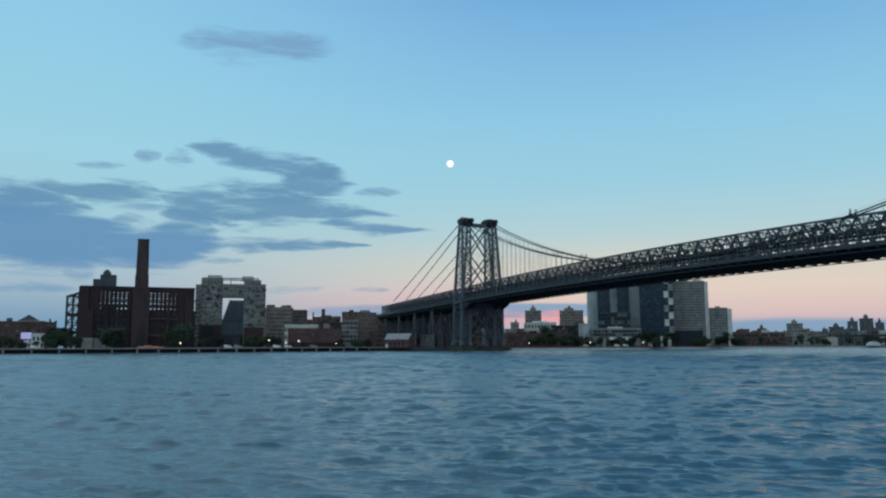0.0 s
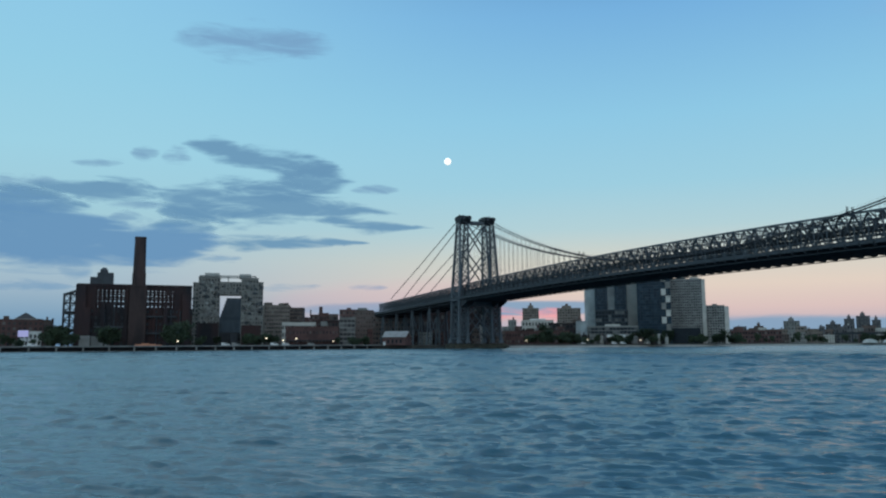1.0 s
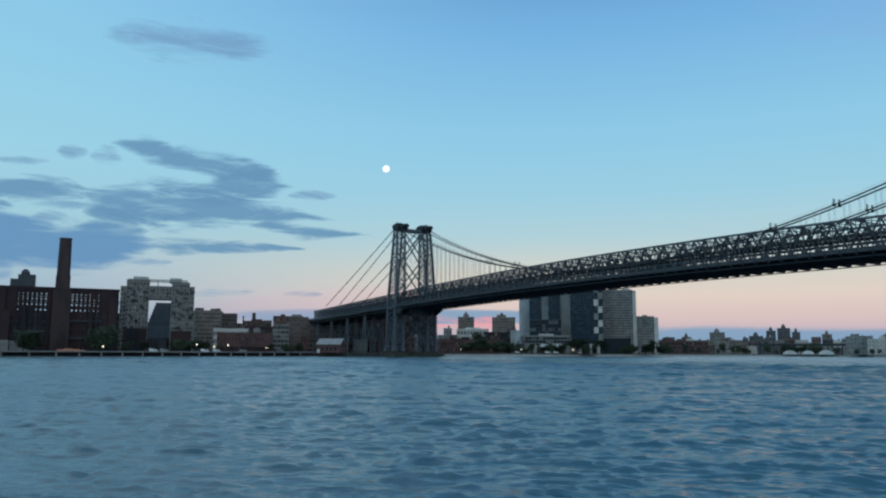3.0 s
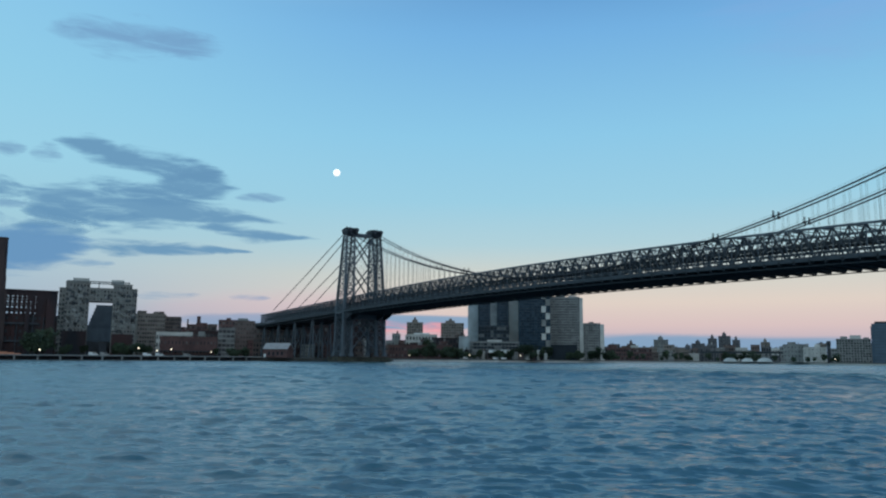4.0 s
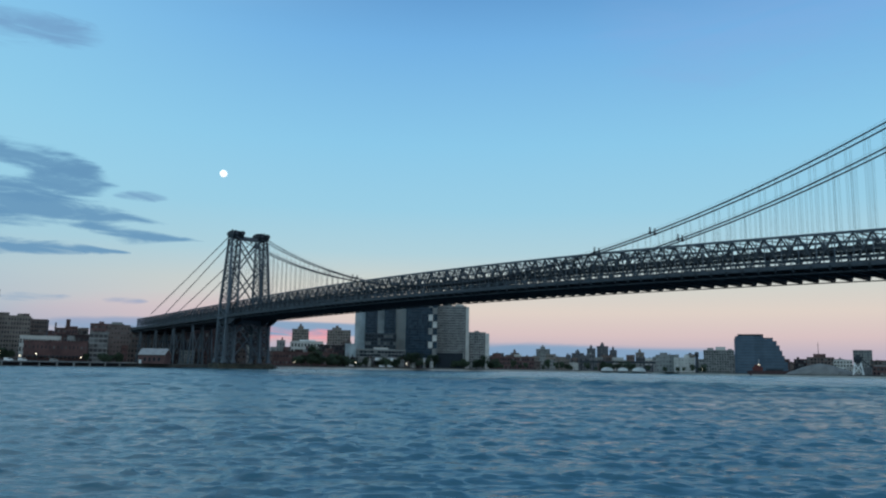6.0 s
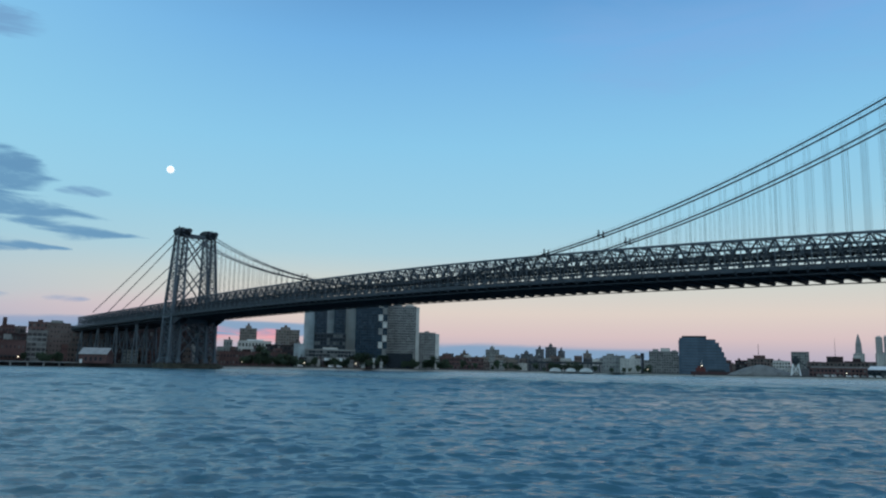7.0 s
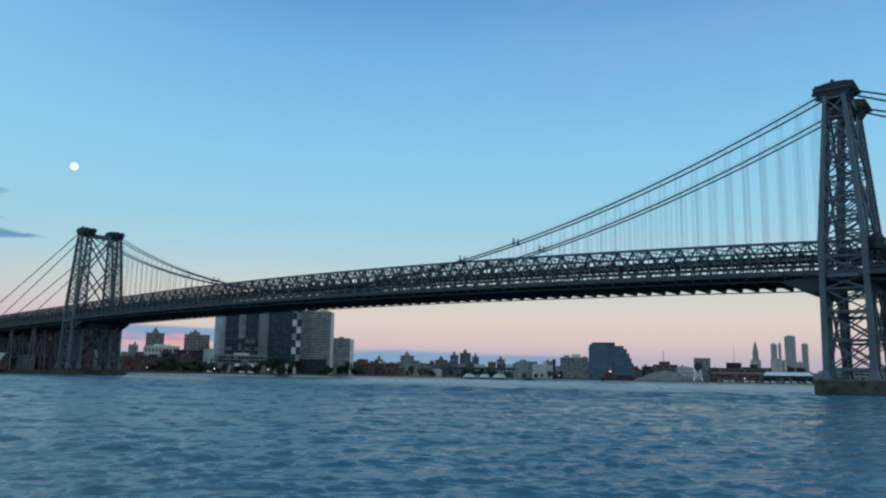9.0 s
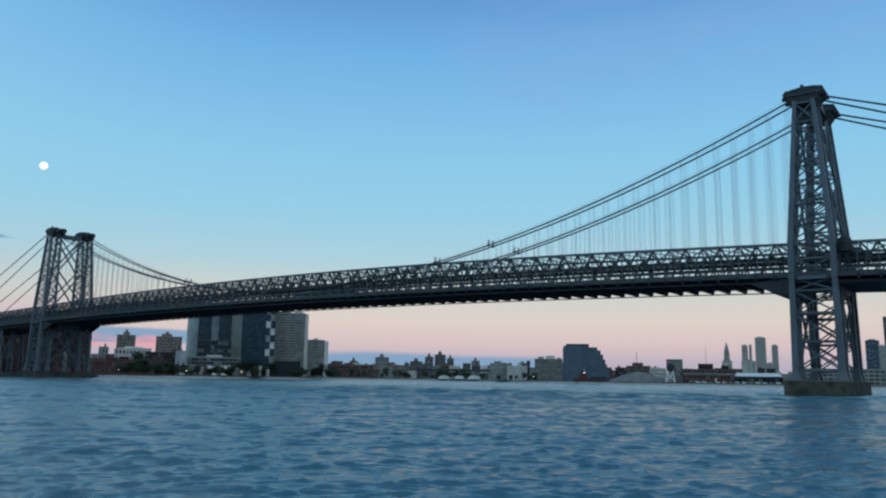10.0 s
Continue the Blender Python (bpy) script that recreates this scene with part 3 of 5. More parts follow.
# ---- sky bodies ----
mo = EYE[0] + 4200 * math.cos(radians(13.45)) * math.sin(radians(-64.0)), EYE[1] + 4200 * math.cos(radians(13.45)) * math.cos(radians(-64.0)), EYE[2] + 4200 * math.sin(radians(13.45))
me = bpy.data.meshes.new("moon")
bm = bmesh.new()
bmesh.ops.create_icosphere(bm, subdivisions=4, radius=18.5)
bm.to_mesh(me)
bm.free()
me.polygons.foreach_set("use_smooth", [True] * len(me.polygons))
me.materials.append(glow("moonlit_rock", (1.0, 0.95, 0.86), 1.0))
moon = tagged(new("moon", me), "bright white moon high in the dusk sky", "moon", kind="structure")
moon.location = mo


# ---- buildings ----
class Skin(Shape):
    """Faces that share their corners, so that a pierced wall is one body."""

    def __init__(self):
        self.v, self.f, self.at = [], [], {}

    def corner(self, p):
        key = tuple(round(c, 3) for c in p)
        if key not in self.at:
            self.at[key] = len(self.v)
            self.v.append(tuple(p))
        return self.at[key]

    def face(self, *pts):
        ids = [self.corner(p) for p in pts]
        if len(set(ids)) == len(ids):
            self.f.append(tuple(ids))


def bays(length, n, solid):
    """Edges of n bays with solid piers between them: every second stretch is an opening."""
    pitch, half = length / n, solid * length / n / 2
    cuts = [0.0]
    for k in range(n):
        cuts += [k * pitch + half, (k + 1) * pitch - half]
    return cuts + [length]


def facade(w, d, h, nx, nz, nd, pier_f=0.45, span_f=0.45, proud=0.35, base=0.0, top=1.2):
    """One pierced wall round a building, with recessed openings on the front and both sides, and the panes that fill them."""
    wall, panes = Skin(), Shape()
    zs = [base + z for z in bays(h - top - base, nz, span_f)] + [h - 0.4]
    if base:
        zs = [0.0] + zs
    first = 2 if base else 1
    # sides: origin, direction, outward normal, length, bays
    sides = (((-w / 2, 0), (1, 0), (0, -1), w, nx), ((w / 2, 0), (0, 1), (1, 0), d, nd),
             ((w / 2, d), (-1, 0), (0, 1), w, 0), ((-w / 2, d), (0, -1), (-1, 0), d, nd))
    coping = ((0.0, h - 0.4), (0.22, h - 0.4), (0.22, h), (-0.35, h), (-0.35, h - 0.7))
    for (ox, oy), (dx, dy), (nx_, ny_), length, n in sides:
        us = bays(length, n, pier_f) if n else [0.0, length]

        def at(u, z, off=0.0):
            lap = off if u == length else -off if u == 0 else 0.0
            return (ox + dx * (u + lap) + nx_ * off, oy + dy * (u + lap) + ny_ * off, z)

        def deep(u, z):
            return (ox + dx * u - nx_ * proud, oy + dy * u - ny_ * proud, z)

        for i, (u0, u1) in enumerate(zip(us, us[1:])):
            for j, (z0, z1) in enumerate(zip(zs, zs[1:])):
                if n and i % 2 and (j - first) % 2 == 0 and j < len(zs) - 2 and j >= first:
                    quad = ((u0, z0), (u1, z0), (u1, z1), (u0, z1))
                    for a, b in zip(quad, quad[1:] + quad[:1]):
                        wall.face(at(*a), at(*b), deep(*b), deep(*a))
                    panes.hull([deep(*q) for q in quad], [(0, 1, 2, 3)])
                else:
                    wall.face(at(u0, z0), at(u1, z0), at(u1, z1), at(u0, z1))
            for (o0, z0), (o1, z1) in zip(coping, coping[1:]):
                wall.face(at(u0, z0, o0), at(u1, z0, o0), at(u1, z1, o1), at(u0, z1, o1))
    wall.face(*[(sx * (w / 2 - 0.35), y, h - 0.7) for sx, y in ((-1, 0.35), (1, 0.35), (1, d - 0.35), (-1, d - 0.35))])
    return wall, panes


def pierced(xs, zs, hole, y0, y1):
    """A slab between y0 and y1 with openings right through it where hole(i, j) says so."""
    s = Skin()
    solid = lambda i, j: 0 <= i < len(xs) - 1 and 0 <= j < len(zs) - 1 and not hole(i, j)
    for i in range(len(xs) - 1):
        for j in range(len(zs) - 1):
            if not solid(i, j):
                continue
            a, b, c, e = xs[i], xs[i + 1], zs[j], zs[j + 1]
            s.face((a, y0, c), (b, y0, c), (b, y0, e), (a, y0, e))
            s.face((a, y1, c), (a, y1, e), (b, y1, e), (b, y1, c))
            for di, dj, p, q in ((-1, 0, (a, c), (a, e)), (1, 0, (b, e), (b, c)), (0, -1, (b, c), (a, c)), (0, 1, (a, e), (b, e))):
                if not solid(i + di, j + dj):
                    s.face((p[0], y0, p[1]), (q[0], y0, q[1]), (q[0], y1, q[1]), (p[0], y1, p[1]))
    return s


def block(name, label, az0, az1, el, dist, depth, wall_mat, nx, nz, turn=0.0, glass=None, category="building", roof=(), group="", base=GROUND, **kw):
    """A building between two bearings whose roof stands at an elevation, at a distance from the landing."""
    az = (az0 + az1) / 2
    x, y = plan(az, dist)
    w = 2 * dist * math.tan(radians(az1 - az0) / 2)
    if turn:
        w = max(w - depth * abs(math.sin(radians(turn))), w * 0.5) / math.cos(radians(turn))
    h = EYE[2] + dist * math.tan(radians(el)) - base
    b = thing(name, label, category, pose(x, y, base, 0, 0, -az + turn), group)
    wall, core = facade(w, depth, h, nx, nz, max(2, int(depth / (w / nx))), **kw)
    part("wall", wall, wall_mat, b)
    part("window_panes", core, glass or GLASS, b, kind="stuff")
    for nm, m, x0, x1, y0, y1, hh in roof:
        part(nm, Shape().box(x0 * w / 2, x1 * w / 2, y0 * depth, y1 * depth, h, h + hh), m, b)
    return b, w, h


def stacked_roof(*items):
    return [("roof_room", m, x0, x1, 0.2, 0.8, h) for m, x0, x1, h in items]


# the old refinery: a hollow brick block whose upper floors one can see through
def refinery():
    dist, az0, az1 = 590.0, -89.7, -82.38
    az = (az0 + az1) / 2
    x, y = plan(az, dist)
    w, h, d = 2 * dist * math.tan(radians((az1 - az0) / 2)), EYE[2] + dist * math.tan(radians(4.14)) - GROUND, 30.0
    b = thing("refinery_building", "sooty dark red brick refinery shell with rows of empty windows", "factory", pose(x, y, GROUND, 0, 0, -az))
    cols, rise = 27, h / 10.2
    pitch, low = w / cols, h - 3.9 * rise
    xs_ = [-w / 2 + x_ for x_ in bays(w, cols, 0.46)]
    zs_ = bays(low, 6, 0.52) + [low + z for z in bays(h - 1.6 - low, 4, 0.36)[1:-1]] + [h]
    rs_ = random.Random(17)
    bricked = {(i, j) for i in range(cols) for j in range(6) if rs_.random() < 0.35}

    def hollow(i, j):
        """The two upper groups of windows stand open to the sky."""
        if i % 2 == 0:
            return False
        i //= 2
        if j <= 12:
            return j % 2 == 1 and (i, j // 2) not in bricked
        k = (j - 14) // 2
        return j % 2 == 0 and 0 <= k < 4 and (4 <= i <= 11 or 14 <= i <= 22) and not (i in (6, 7) and k == 0 or i == 21 and k == 3)

    part("wall", pierced(xs_, zs_, hollow, 0.0, 0.55), BRICK_DARK, b)
    part("wall", pierced(xs_, zs_, hollow, d - 1.2, d - 0.6), BRICK_DARK, b)
    # one dark sheet behind the lower openings stands in for unlit rooms
    part("window_void", Shape().box(-w / 2 + 0.1, w / 2 - 0.1, 0.56, 1.0, 0, low), STEEL_DARK, b, "dark sheet standing in for the unlit rooms behind")
    part("cornice", Shape().box(-w / 2 - 0.3, w / 2 + 0.3, -0.35, -0.003, h - 1.4, h + 0.2), BRICK_DARK, b)
    for i in range(0, cols + 1, 3):
        c = -w / 2 + i * pitch
        part("pilaster", Shape().box(c - 0.8, c + 0.8, -0.55, -0.003, 0, low), BRICK_DARK, b)
    for c, z0, z1 in ((-0.78, 2, 0.60), (-0.52, 4, 0.52), (-0.36, 0, 0.64), (0.12, 3, 0.60), (0.38, 0, 0.5), (0.63, 6, 0.62), (0.80, 0, 0.58)):
        part("pipe", Shape().round(c * w / 2, -0.9, 0.35, z0, z1 * h, 0.35, 8), STEEL_MID, b, "grey standpipe")
    for z, x0, x1 in ((0.30, -0.7, -0.1), (0.47, 0.1, 0.72), (0.2, 0.2, 0.9)):
        part("duct", Shape().box(x0 * w / 2, x1 * w / 2, -1.5, -0.6, z * h, z * h + 1.1), STEEL_MID, b, "grimy horizontal duct")
    esc = part("stair_frame", Shape().box(w / 2 - 1.0, w / 2 + 4.5, -2.4, -0.6, h * 0.79, h * 0.80), STEEL_DARK, b, "dark steel outside stair")
    for k in range(7):
        z0, z1 = h * 0.79 * k / 7, h * 0.79 * (k + 1) / 7
        member("flight", (w / 2 - 0.8 if k % 2 else w / 2 + 4.3, -1.5, z0), (w / 2 + 4.3 if k % 2 else w / 2 - 0.8, -1.5, z1), 0.9, 0.35, STEEL_DARK, esc)
        member("landing", (w / 2 - 1.0, -1.5, z1), (w / 2 + 4.5, -1.5, z1), 1.4, 0.2, STEEL_DARK, esc)
    for xx in (w / 2 - 1.0, w / 2 + 4.5):
        member("post", (xx, -2.3, 0), (xx, -2.3, h * 0.8), 0.3, 0.3, STEEL_DARK, esc)
    s = Shape().box(-w / 2, -w / 2 + 1, 1.1, d - 1.2, 0, h).box(w / 2 - 1, w / 2, 1.1, d - 1.2, 0, h)
    part("end_wall", s, BRICK_DARK, b)
    part("floor_slab", Shape().box(-w / 2 + 1, w / 2 - 1, 1.1, d - 1.2, h - 3.9 * rise - 0.6, h - 3.9 * rise), BRICK_DARK, b)
    # higher wing and stepped roof room
    part("wing", Shape().box(-w / 2 - 1.2, -w / 2 + 9, -3.0, -0.3, 0, h * 0.62).box(-w / 2 - 0.8, -w / 2 + 5.5, -2.6, -0.3, h * 0.62, h * 0.985), BRICK_DARK, b)
    rx = lambda a: dist * math.tan(radians(a - az))
    part("roof_house", Shape().box(rx(-88.98), rx(-87.54), 4, 20, h, h + 5.3).box(rx(-88.55), rx(-87.54), 5, 19, h + 5.3, h + 8.6)
         .box(rx(-88.4), rx(-87.9), 8, 15, h + 8.6, h + 10.5).taper((rx(-88.4), rx(-87.9), 8, 15, h + 10.5), (rx(-88.25), rx(-88.05), 10, 13, h + 12.6)), STEEL_MID, b, "stepped grey roof house")
    for a0, a1, hh in ((-84.2, -83.95, 0.72), (-83.0, -82.5, 0.86), (-86.75, -86.5, 0.9), (-88.2, -87.95, 0.7)):
        part("buttress", Shape().box(rx(a0), rx(a1), -2.2, -0.3, 0, h * hh), BRICK_DARK, b)
    part("flue", Shape().box(rx(-86.45), rx(-85.35), -6.0, -0.35, 0, h * 0.97), BRICK_STACK, b, "broad brick flue base")
    # chimney
    cx = rx(-85.89)
    s = Shape()
    ring = lambda hx, hy: [(cx + hx * sx_, -3.2 + hy * sy_) for sx_, sy_ in ((-1, -.5), (-.6, -1), (.6, -1), (1, -.5), (1, .5), (.6, 1), (-.6, 1), (-1, .5))]
    s.prism(ring(4.55, 3.2), h * 0.97, h + 8.0, 0.985, (cx, -3.2))
    s.prism(ring(4.2, 3.0), h + 8.0, EYE[2] + 585 * math.tan(radians(7.36)) - GROUND, 0.90, (cx, -3.2))
    top = EYE[2] + 585 * math.tan(radians(7.36)) - GROUND
    s.prism(ring(3.95, 2.8), top, top + 1.0, 1.0, (cx, -3.2))
    part("chimney", s, BRICK_STACK, b, "tall square-shouldered brick chimney")
    # steel conveyor frame at the end
    f0, f1 = rx(-90.55), rx(-89.75)
    fh = EYE[2] + dist * math.tan(radians(3.45)) - GROUND
    fr = part("conveyor_frame", Shape().box(f0, f1, 2, 12, fh * 0.62, fh * 0.66), STEEL_DARK, b, "open dark steel conveyor frame")
    for yy in (2.0, 12.0):
        for xx in (f0 + 0.3, (f0 + f1) / 2, f1 - 0.4):
            member("post", (xx, yy, 0), (xx, yy, fh * (1.0 if xx < f1 - 1 else 1.08)), 0.7, 0.7, STEEL_DARK, fr)
        for k in range(6):
            z0, z1 = fh * k / 6, fh * (k + 1) / 6
            member("strut", (f0, yy, z1), (f1, yy, z1), 0.6, 0.6, STEEL_DARK, fr)
            member("brace", (f0, yy, z0), (f1, yy, z1), 0.45, 0.45, STEEL_DARK, fr)
            member("brace", (f0, yy, z1), (f1, yy, z0), 0.45, 0.45, STEEL_DARK, fr)
        member("gangway", (f0 + 1, yy, fh), (f1 + 6, yy, fh * 1.13), 0.7, 0.9, STEEL_DARK, fr)
    part("annex", Shape().box(rx(-89.41), rx(-88.75), -9, -3.2, 0, 7.4).box(rx(-88.7), rx(-87.6), -8, -3.2, 0, 7.0), CONCRETE, b, "pale low annex wall")
    return b


refinery()


# ring-shaped apartment building with a tall gateway through it
def ring_building():
    dist, az0, az1 = 655.0, -82.32, -77.48
    az = (az0 + az1) / 2
    x, y = plan(az, dist)
    rx = lambda a: dist * math.tan(radians(a - az))
    rz = lambda e: EYE[2] + dist * math.tan(radians(e)) - GROUND
    b = thing("ring_apartment_building", "grey panelled apartment building with a tall open gateway and roof frame", "apartments", pose(x, y, GROUND, 0, 0, -az))

    def slab(a0, a1, y0, d, z0, z1, nx, nz, m, lbl=""):
        wall, core = facade(rx(a1) - rx(a0), d, z1 - z0, nx, nz, 6, 0.5, 0.42)
        for s, mm, nm in ((wall, m, "wall"), (core, GLASS, "window_panes")):
            o = part(nm, s, mm, b, lbl if nm == "wall" else "", "" if nm == "wall" else "stuff")
            o.location = ((rx(a0) + rx(a1)) / 2, y0, z0)

    slab(-82.32, -81.95, 1.5, 16, 0, rz(4.42), 2, 15, ZINC)
    slab(-81.95, -80.48, 0, 20, 0, rz(4.84), 7, 16, ZINC)
    slab(-78.99, -77.82, 0, 20, 0, rz(4.78), 6, 16, ZINC)
    slab(-77.82, -77.48, 0.8, 18, 0, rz(4.50), 2, 15, ZINC)
    slab(-80.48, -78.99, 0.5, 18, rz(3.57), rz(4.48), 7, 3, ZINC, "panelled bridge storeys over the gateway")
    rs_ = random.Random(8)
    for a0, a1, z1, n in ((-81.95, -80.48, rz(4.7), 90), (-78.99, -77.82, rz(4.65), 74), (-80.48, -78.99, rz(4.4), 16), (-77.82, -77.48, rz(4.4), 16)):
        for _ in range(n):
            px_ = rs_.uniform(rx(a0) + 1.5, rx(a1) - 1.5)
            pz_ = rs_.uniform(rz(3.6) if n == 16 and a1 < -78 else 9.0, z1 - 3)
            hw = rs_.choice((0.8, 1.2, 1.7))
            o = part("panel", Shape().box(-hw, hw, -0.12, 0.06, 0, 2.2), rs_.choice((CONCRETE, STEEL_MID, ZINC, ZINC)), b)
            o.location = (px_, -0.03 if n != 16 else (0.45 if a1 < -78 else 0.75), pz_)
    # stepped rear wing seen through the gateway
    for k in range(9):
        a0 = -80.62 + 0.075 * k
        part("rear_wing", Shape().box(rx(a0) * 1.073, rx(-78.6) * 1.073, 48, 66, rz(-0.1) if k == 0 else rz(1.65 + 0.24 * (k - 1)), rz(1.65 + 0.24 * k)), STEEL, b, "stepped rear wing")
    part("rear_annex", Shape().box(rx(-80.9), rx(-80.2), 48, 66, 0, rz(1.6)), STEEL, b)
    part("gate_base", Shape().box(rx(-80.48), rx(-78.99), 10, 18, 0, rz(0.9)).box(rx(-79.7), rx(-79.2), 2, 10, 0, rz(0.75)), STEEL_DARK, b)
    for a0, a1, e0, e1 in ((-81.55, -80.55, 4.84, 5.12), (-79.15, -78.35, 4.78, 5.08)):
        part("roof_house", Shape().box(rx(a0), rx(a1), 4, 15, rz(e0), rz(e1)), PALE, b)
    for yy in (1.0, 17.0):
        part("roof_beam", Shape().box(rx(-81.9), rx(-78.0), yy, yy + 1.0, rz(4.86), rz(4.93)), CONCRETE, b)
    for k in range(5):
        a = -81.9 + k * 0.97
        part("roof_post", Shape().box(rx(a), rx(a) + 0.7, 1.0, 1.7, rz(4.45), rz(4.86)), CONCRETE, b)
    for a0, a1, e1 in ((-82.0, -80.5, 1.55), (-78.95, -77.6, 1.4)):
        part("dark_base", Shape().box(rx(a0), rx(a1), -0.6, -0.05, 0, rz(e1)), BRICK_DARK, b)


ring_building()

# Brooklyn bank, north of the bridge
block("warehouse", "long red brick riverside warehouse with flat roof", -99.5, -91.6, 1.72, 640, 40, BRICK_RED, 26, 5,
      roof=[("roof_room", PALE, 0.10, 0.28, 0.1, 0.4, 2.0), ("roof_room", BRICK_BROWN, 0.42, 0.50, 0.1, 0.4, 2.4), ("roof_room", CONCRETE, -0.5, -0.3, 0.1, 0.4, 2.0)])
g, w_, h_ = block("church_hall", "pale gabled hall behind the warehouse", -93.3, -92.0, 1.75, 700, 20, PALE, 4, 3)
part("gable_roof", Shape().hull([(-w_ / 2, 0, h_), (w_ / 2, 0, h_), (0, 0, h_ + 5), (-w_ / 2, 20, h_), (w_ / 2, 20, h_), (0, 20, h_ + 5)],
                                [(0, 1, 2), (3, 5, 4), (0, 2, 5, 3), (1, 4, 5, 2), (0, 3, 4, 1)]), SLATE, g)
block("low_shop", "low white painted riverside shop building", -92.9, -91.7, 0.95, 600, 12, WHITE, 5, 2)
block("apartment_block", "tan brick apartment block with roof tanks", -77.44, -75.48, 2.86, 720, 22, BRICK_TAN, 11, 10, turn=6,
      roof=stacked_roof((BRICK_TAN, -0.95, -0.35, 2.4), (BRICK_TAN, 0.25, 0.55, 2.0), (BRICK_BROWN, 0.62, 0.95, 2.2)))
block("apartment_block", "brown brick apartment block with regular windows", -76.3, -74.54, 2.68, 760, 22, BRICK_BROWN, 11, 10, turn=-5,
      roof=stacked_roof((BRICK_BROWN, -0.7, -0.2, 1.6)))
block("apartment_block", "small red brick block with stair tower", -74.13, -72.75, 2.18, 800, 20, BRICK_RED, 8, 8,
      roof=[("stair_tower", BRICK_RED, -0.05, 0.32, 0.2, 0.7, 8.2), ("chimney", BRICK_BROWN, -1.0, -0.86, 0.2, 0.4, 5.0)])
block("low_building", "pale low commercial building behind red warehouse", -76.1, -73.7, 1.62, 640, 18, PALE, 14, 3)
block("low_building", "dark low building with stepped roof", -73.6, -70.6, 1.75, 700, 20, BRICK_DARK, 14, 4, roof=stacked_roof((BRICK_DARK, -0.9, -0.6, 2.0), (BRICK_BROWN, 0.1, 0.3, 1.6)))
rw, w_, h_ = block("red_warehouse", "long low rusty red brick warehouse", -75.84, -72.05, 1.32, 600, 30, BRICK_RED, 16, 2, pier_f=0.7, span_f=0.7,
      )
part("loading_bay", Shape().box(-w_ / 2 + 2, w_ / 2 - 1, -3.5, -0.05, 0, 0.9).box(-w_ / 2 + 2, w_ / 2 - 1, -3.6, -0.05, 3.6, 4.1), STEEL_DARK, rw, "dark loading canopy")
block("terrace_apartments", "grey apartments with long glazed balconies", -72.0, -70.85, 1.98, 620, 18, CONCRETE, 4, 6, pier_f=0.12, span_f=0.35)
block("old_warehouse", "grey brown warehouse with small windows", -70.9, -69.5, 2.50, 650, 26, BRICK_BROWN, 7, 8, pier_f=0.6, span_f=0.6,
      roof=stacked_roof((CONCRETE, -0.7, 0.3, 2.2)))
block("old_warehouse", "pinkish brick warehouse beside the bridge", -72.0, -69.9, 2.55, 860, 26, BRICK_RED, 9, 8, roof=stacked_roof((BRICK_RED, -0.5, -0.2, 2.2)))
block("old_warehouse", "dark warehouse behind the bridge approach", -69.6, -66.8, 2.35, 760, 26, BRICK_BROWN, 12, 7)
# two blocks raised towards the deck, their dark brick standing in for its shade
block("low_building", "dark brick block raised to stand for shade under the bridge", -66.8, -63.0, 2.75, 760, 20, BRICK_DARK, 12, 6)
block("low_building", "dark brick block raised to stand for shade under the bridge", -63.2, -60.1, 2.85, 790, 20, BRICK_DARK, 12, 6)

# red brick pump house on the quay
x, y = plan(-68.0, 590)
shed = thing("pump_house", "red brick gabled shed with pale metal roof on the quay", "shed", pose(x, y, GROUND, 0, 0, 68.0 - 24))
part("wall", Shape().box(-9.5, 9.5, 0, 11, 0, 6.2).hull([(-9.5, 0, 6.2), (9.5, 0, 6.2), (9.5, 11, 6.2), (-9.5, 11, 6.2), (-9.5, 5.5, 10.0), (9.5, 5.5, 10.0)],
                                                      [(0, 3, 4), (1, 5, 2), (0, 4, 5, 1), (2, 5, 4, 3), (0, 1, 2, 3)]), BRICK_RED, shed)
part("roof", Shape().hull([(-10, -0.6, 6.0), (10, -0.6, 6.0), (10, 5.5, 10.35), (-10, 5.5, 10.35), (-10, -0.6, 6.3), (10, -0.6, 6.3), (10, 5.5, 10.65), (-10, 5.5, 10.65)],
                          [(0, 3, 2, 1), (4, 5, 6, 7), (0, 1, 5, 4), (2, 3, 7, 6), (0, 4, 7, 3), (1, 2, 6, 5)])
     .hull([(-10, 11.6, 6.0), (10, 11.6, 6.0), (10, 5.5, 10.35), (-10, 5.5, 10.35), (-10, 11.6, 6.3), (10, 11.6, 6.3), (10, 5.5, 10.65), (-10, 5.5, 10.65)],
           [(0, 1, 2, 3), (4, 7, 6, 5), (0, 4, 5, 1), (2, 6, 7, 3), (0, 3, 7, 4), (1, 5, 6, 2)]), TIN, shed)
part("door", Shape().box(-9.0, -7.2, -0.12, 0.0, 0, 2.6), WHITE, shed, "pale door")
for k in range(4):
    part("window", Shape().box(-5.5 + k * 3.4, -4.1 + k * 3.4, -0.06, 0.02, 1.6, 4.2), GLASS, shed)

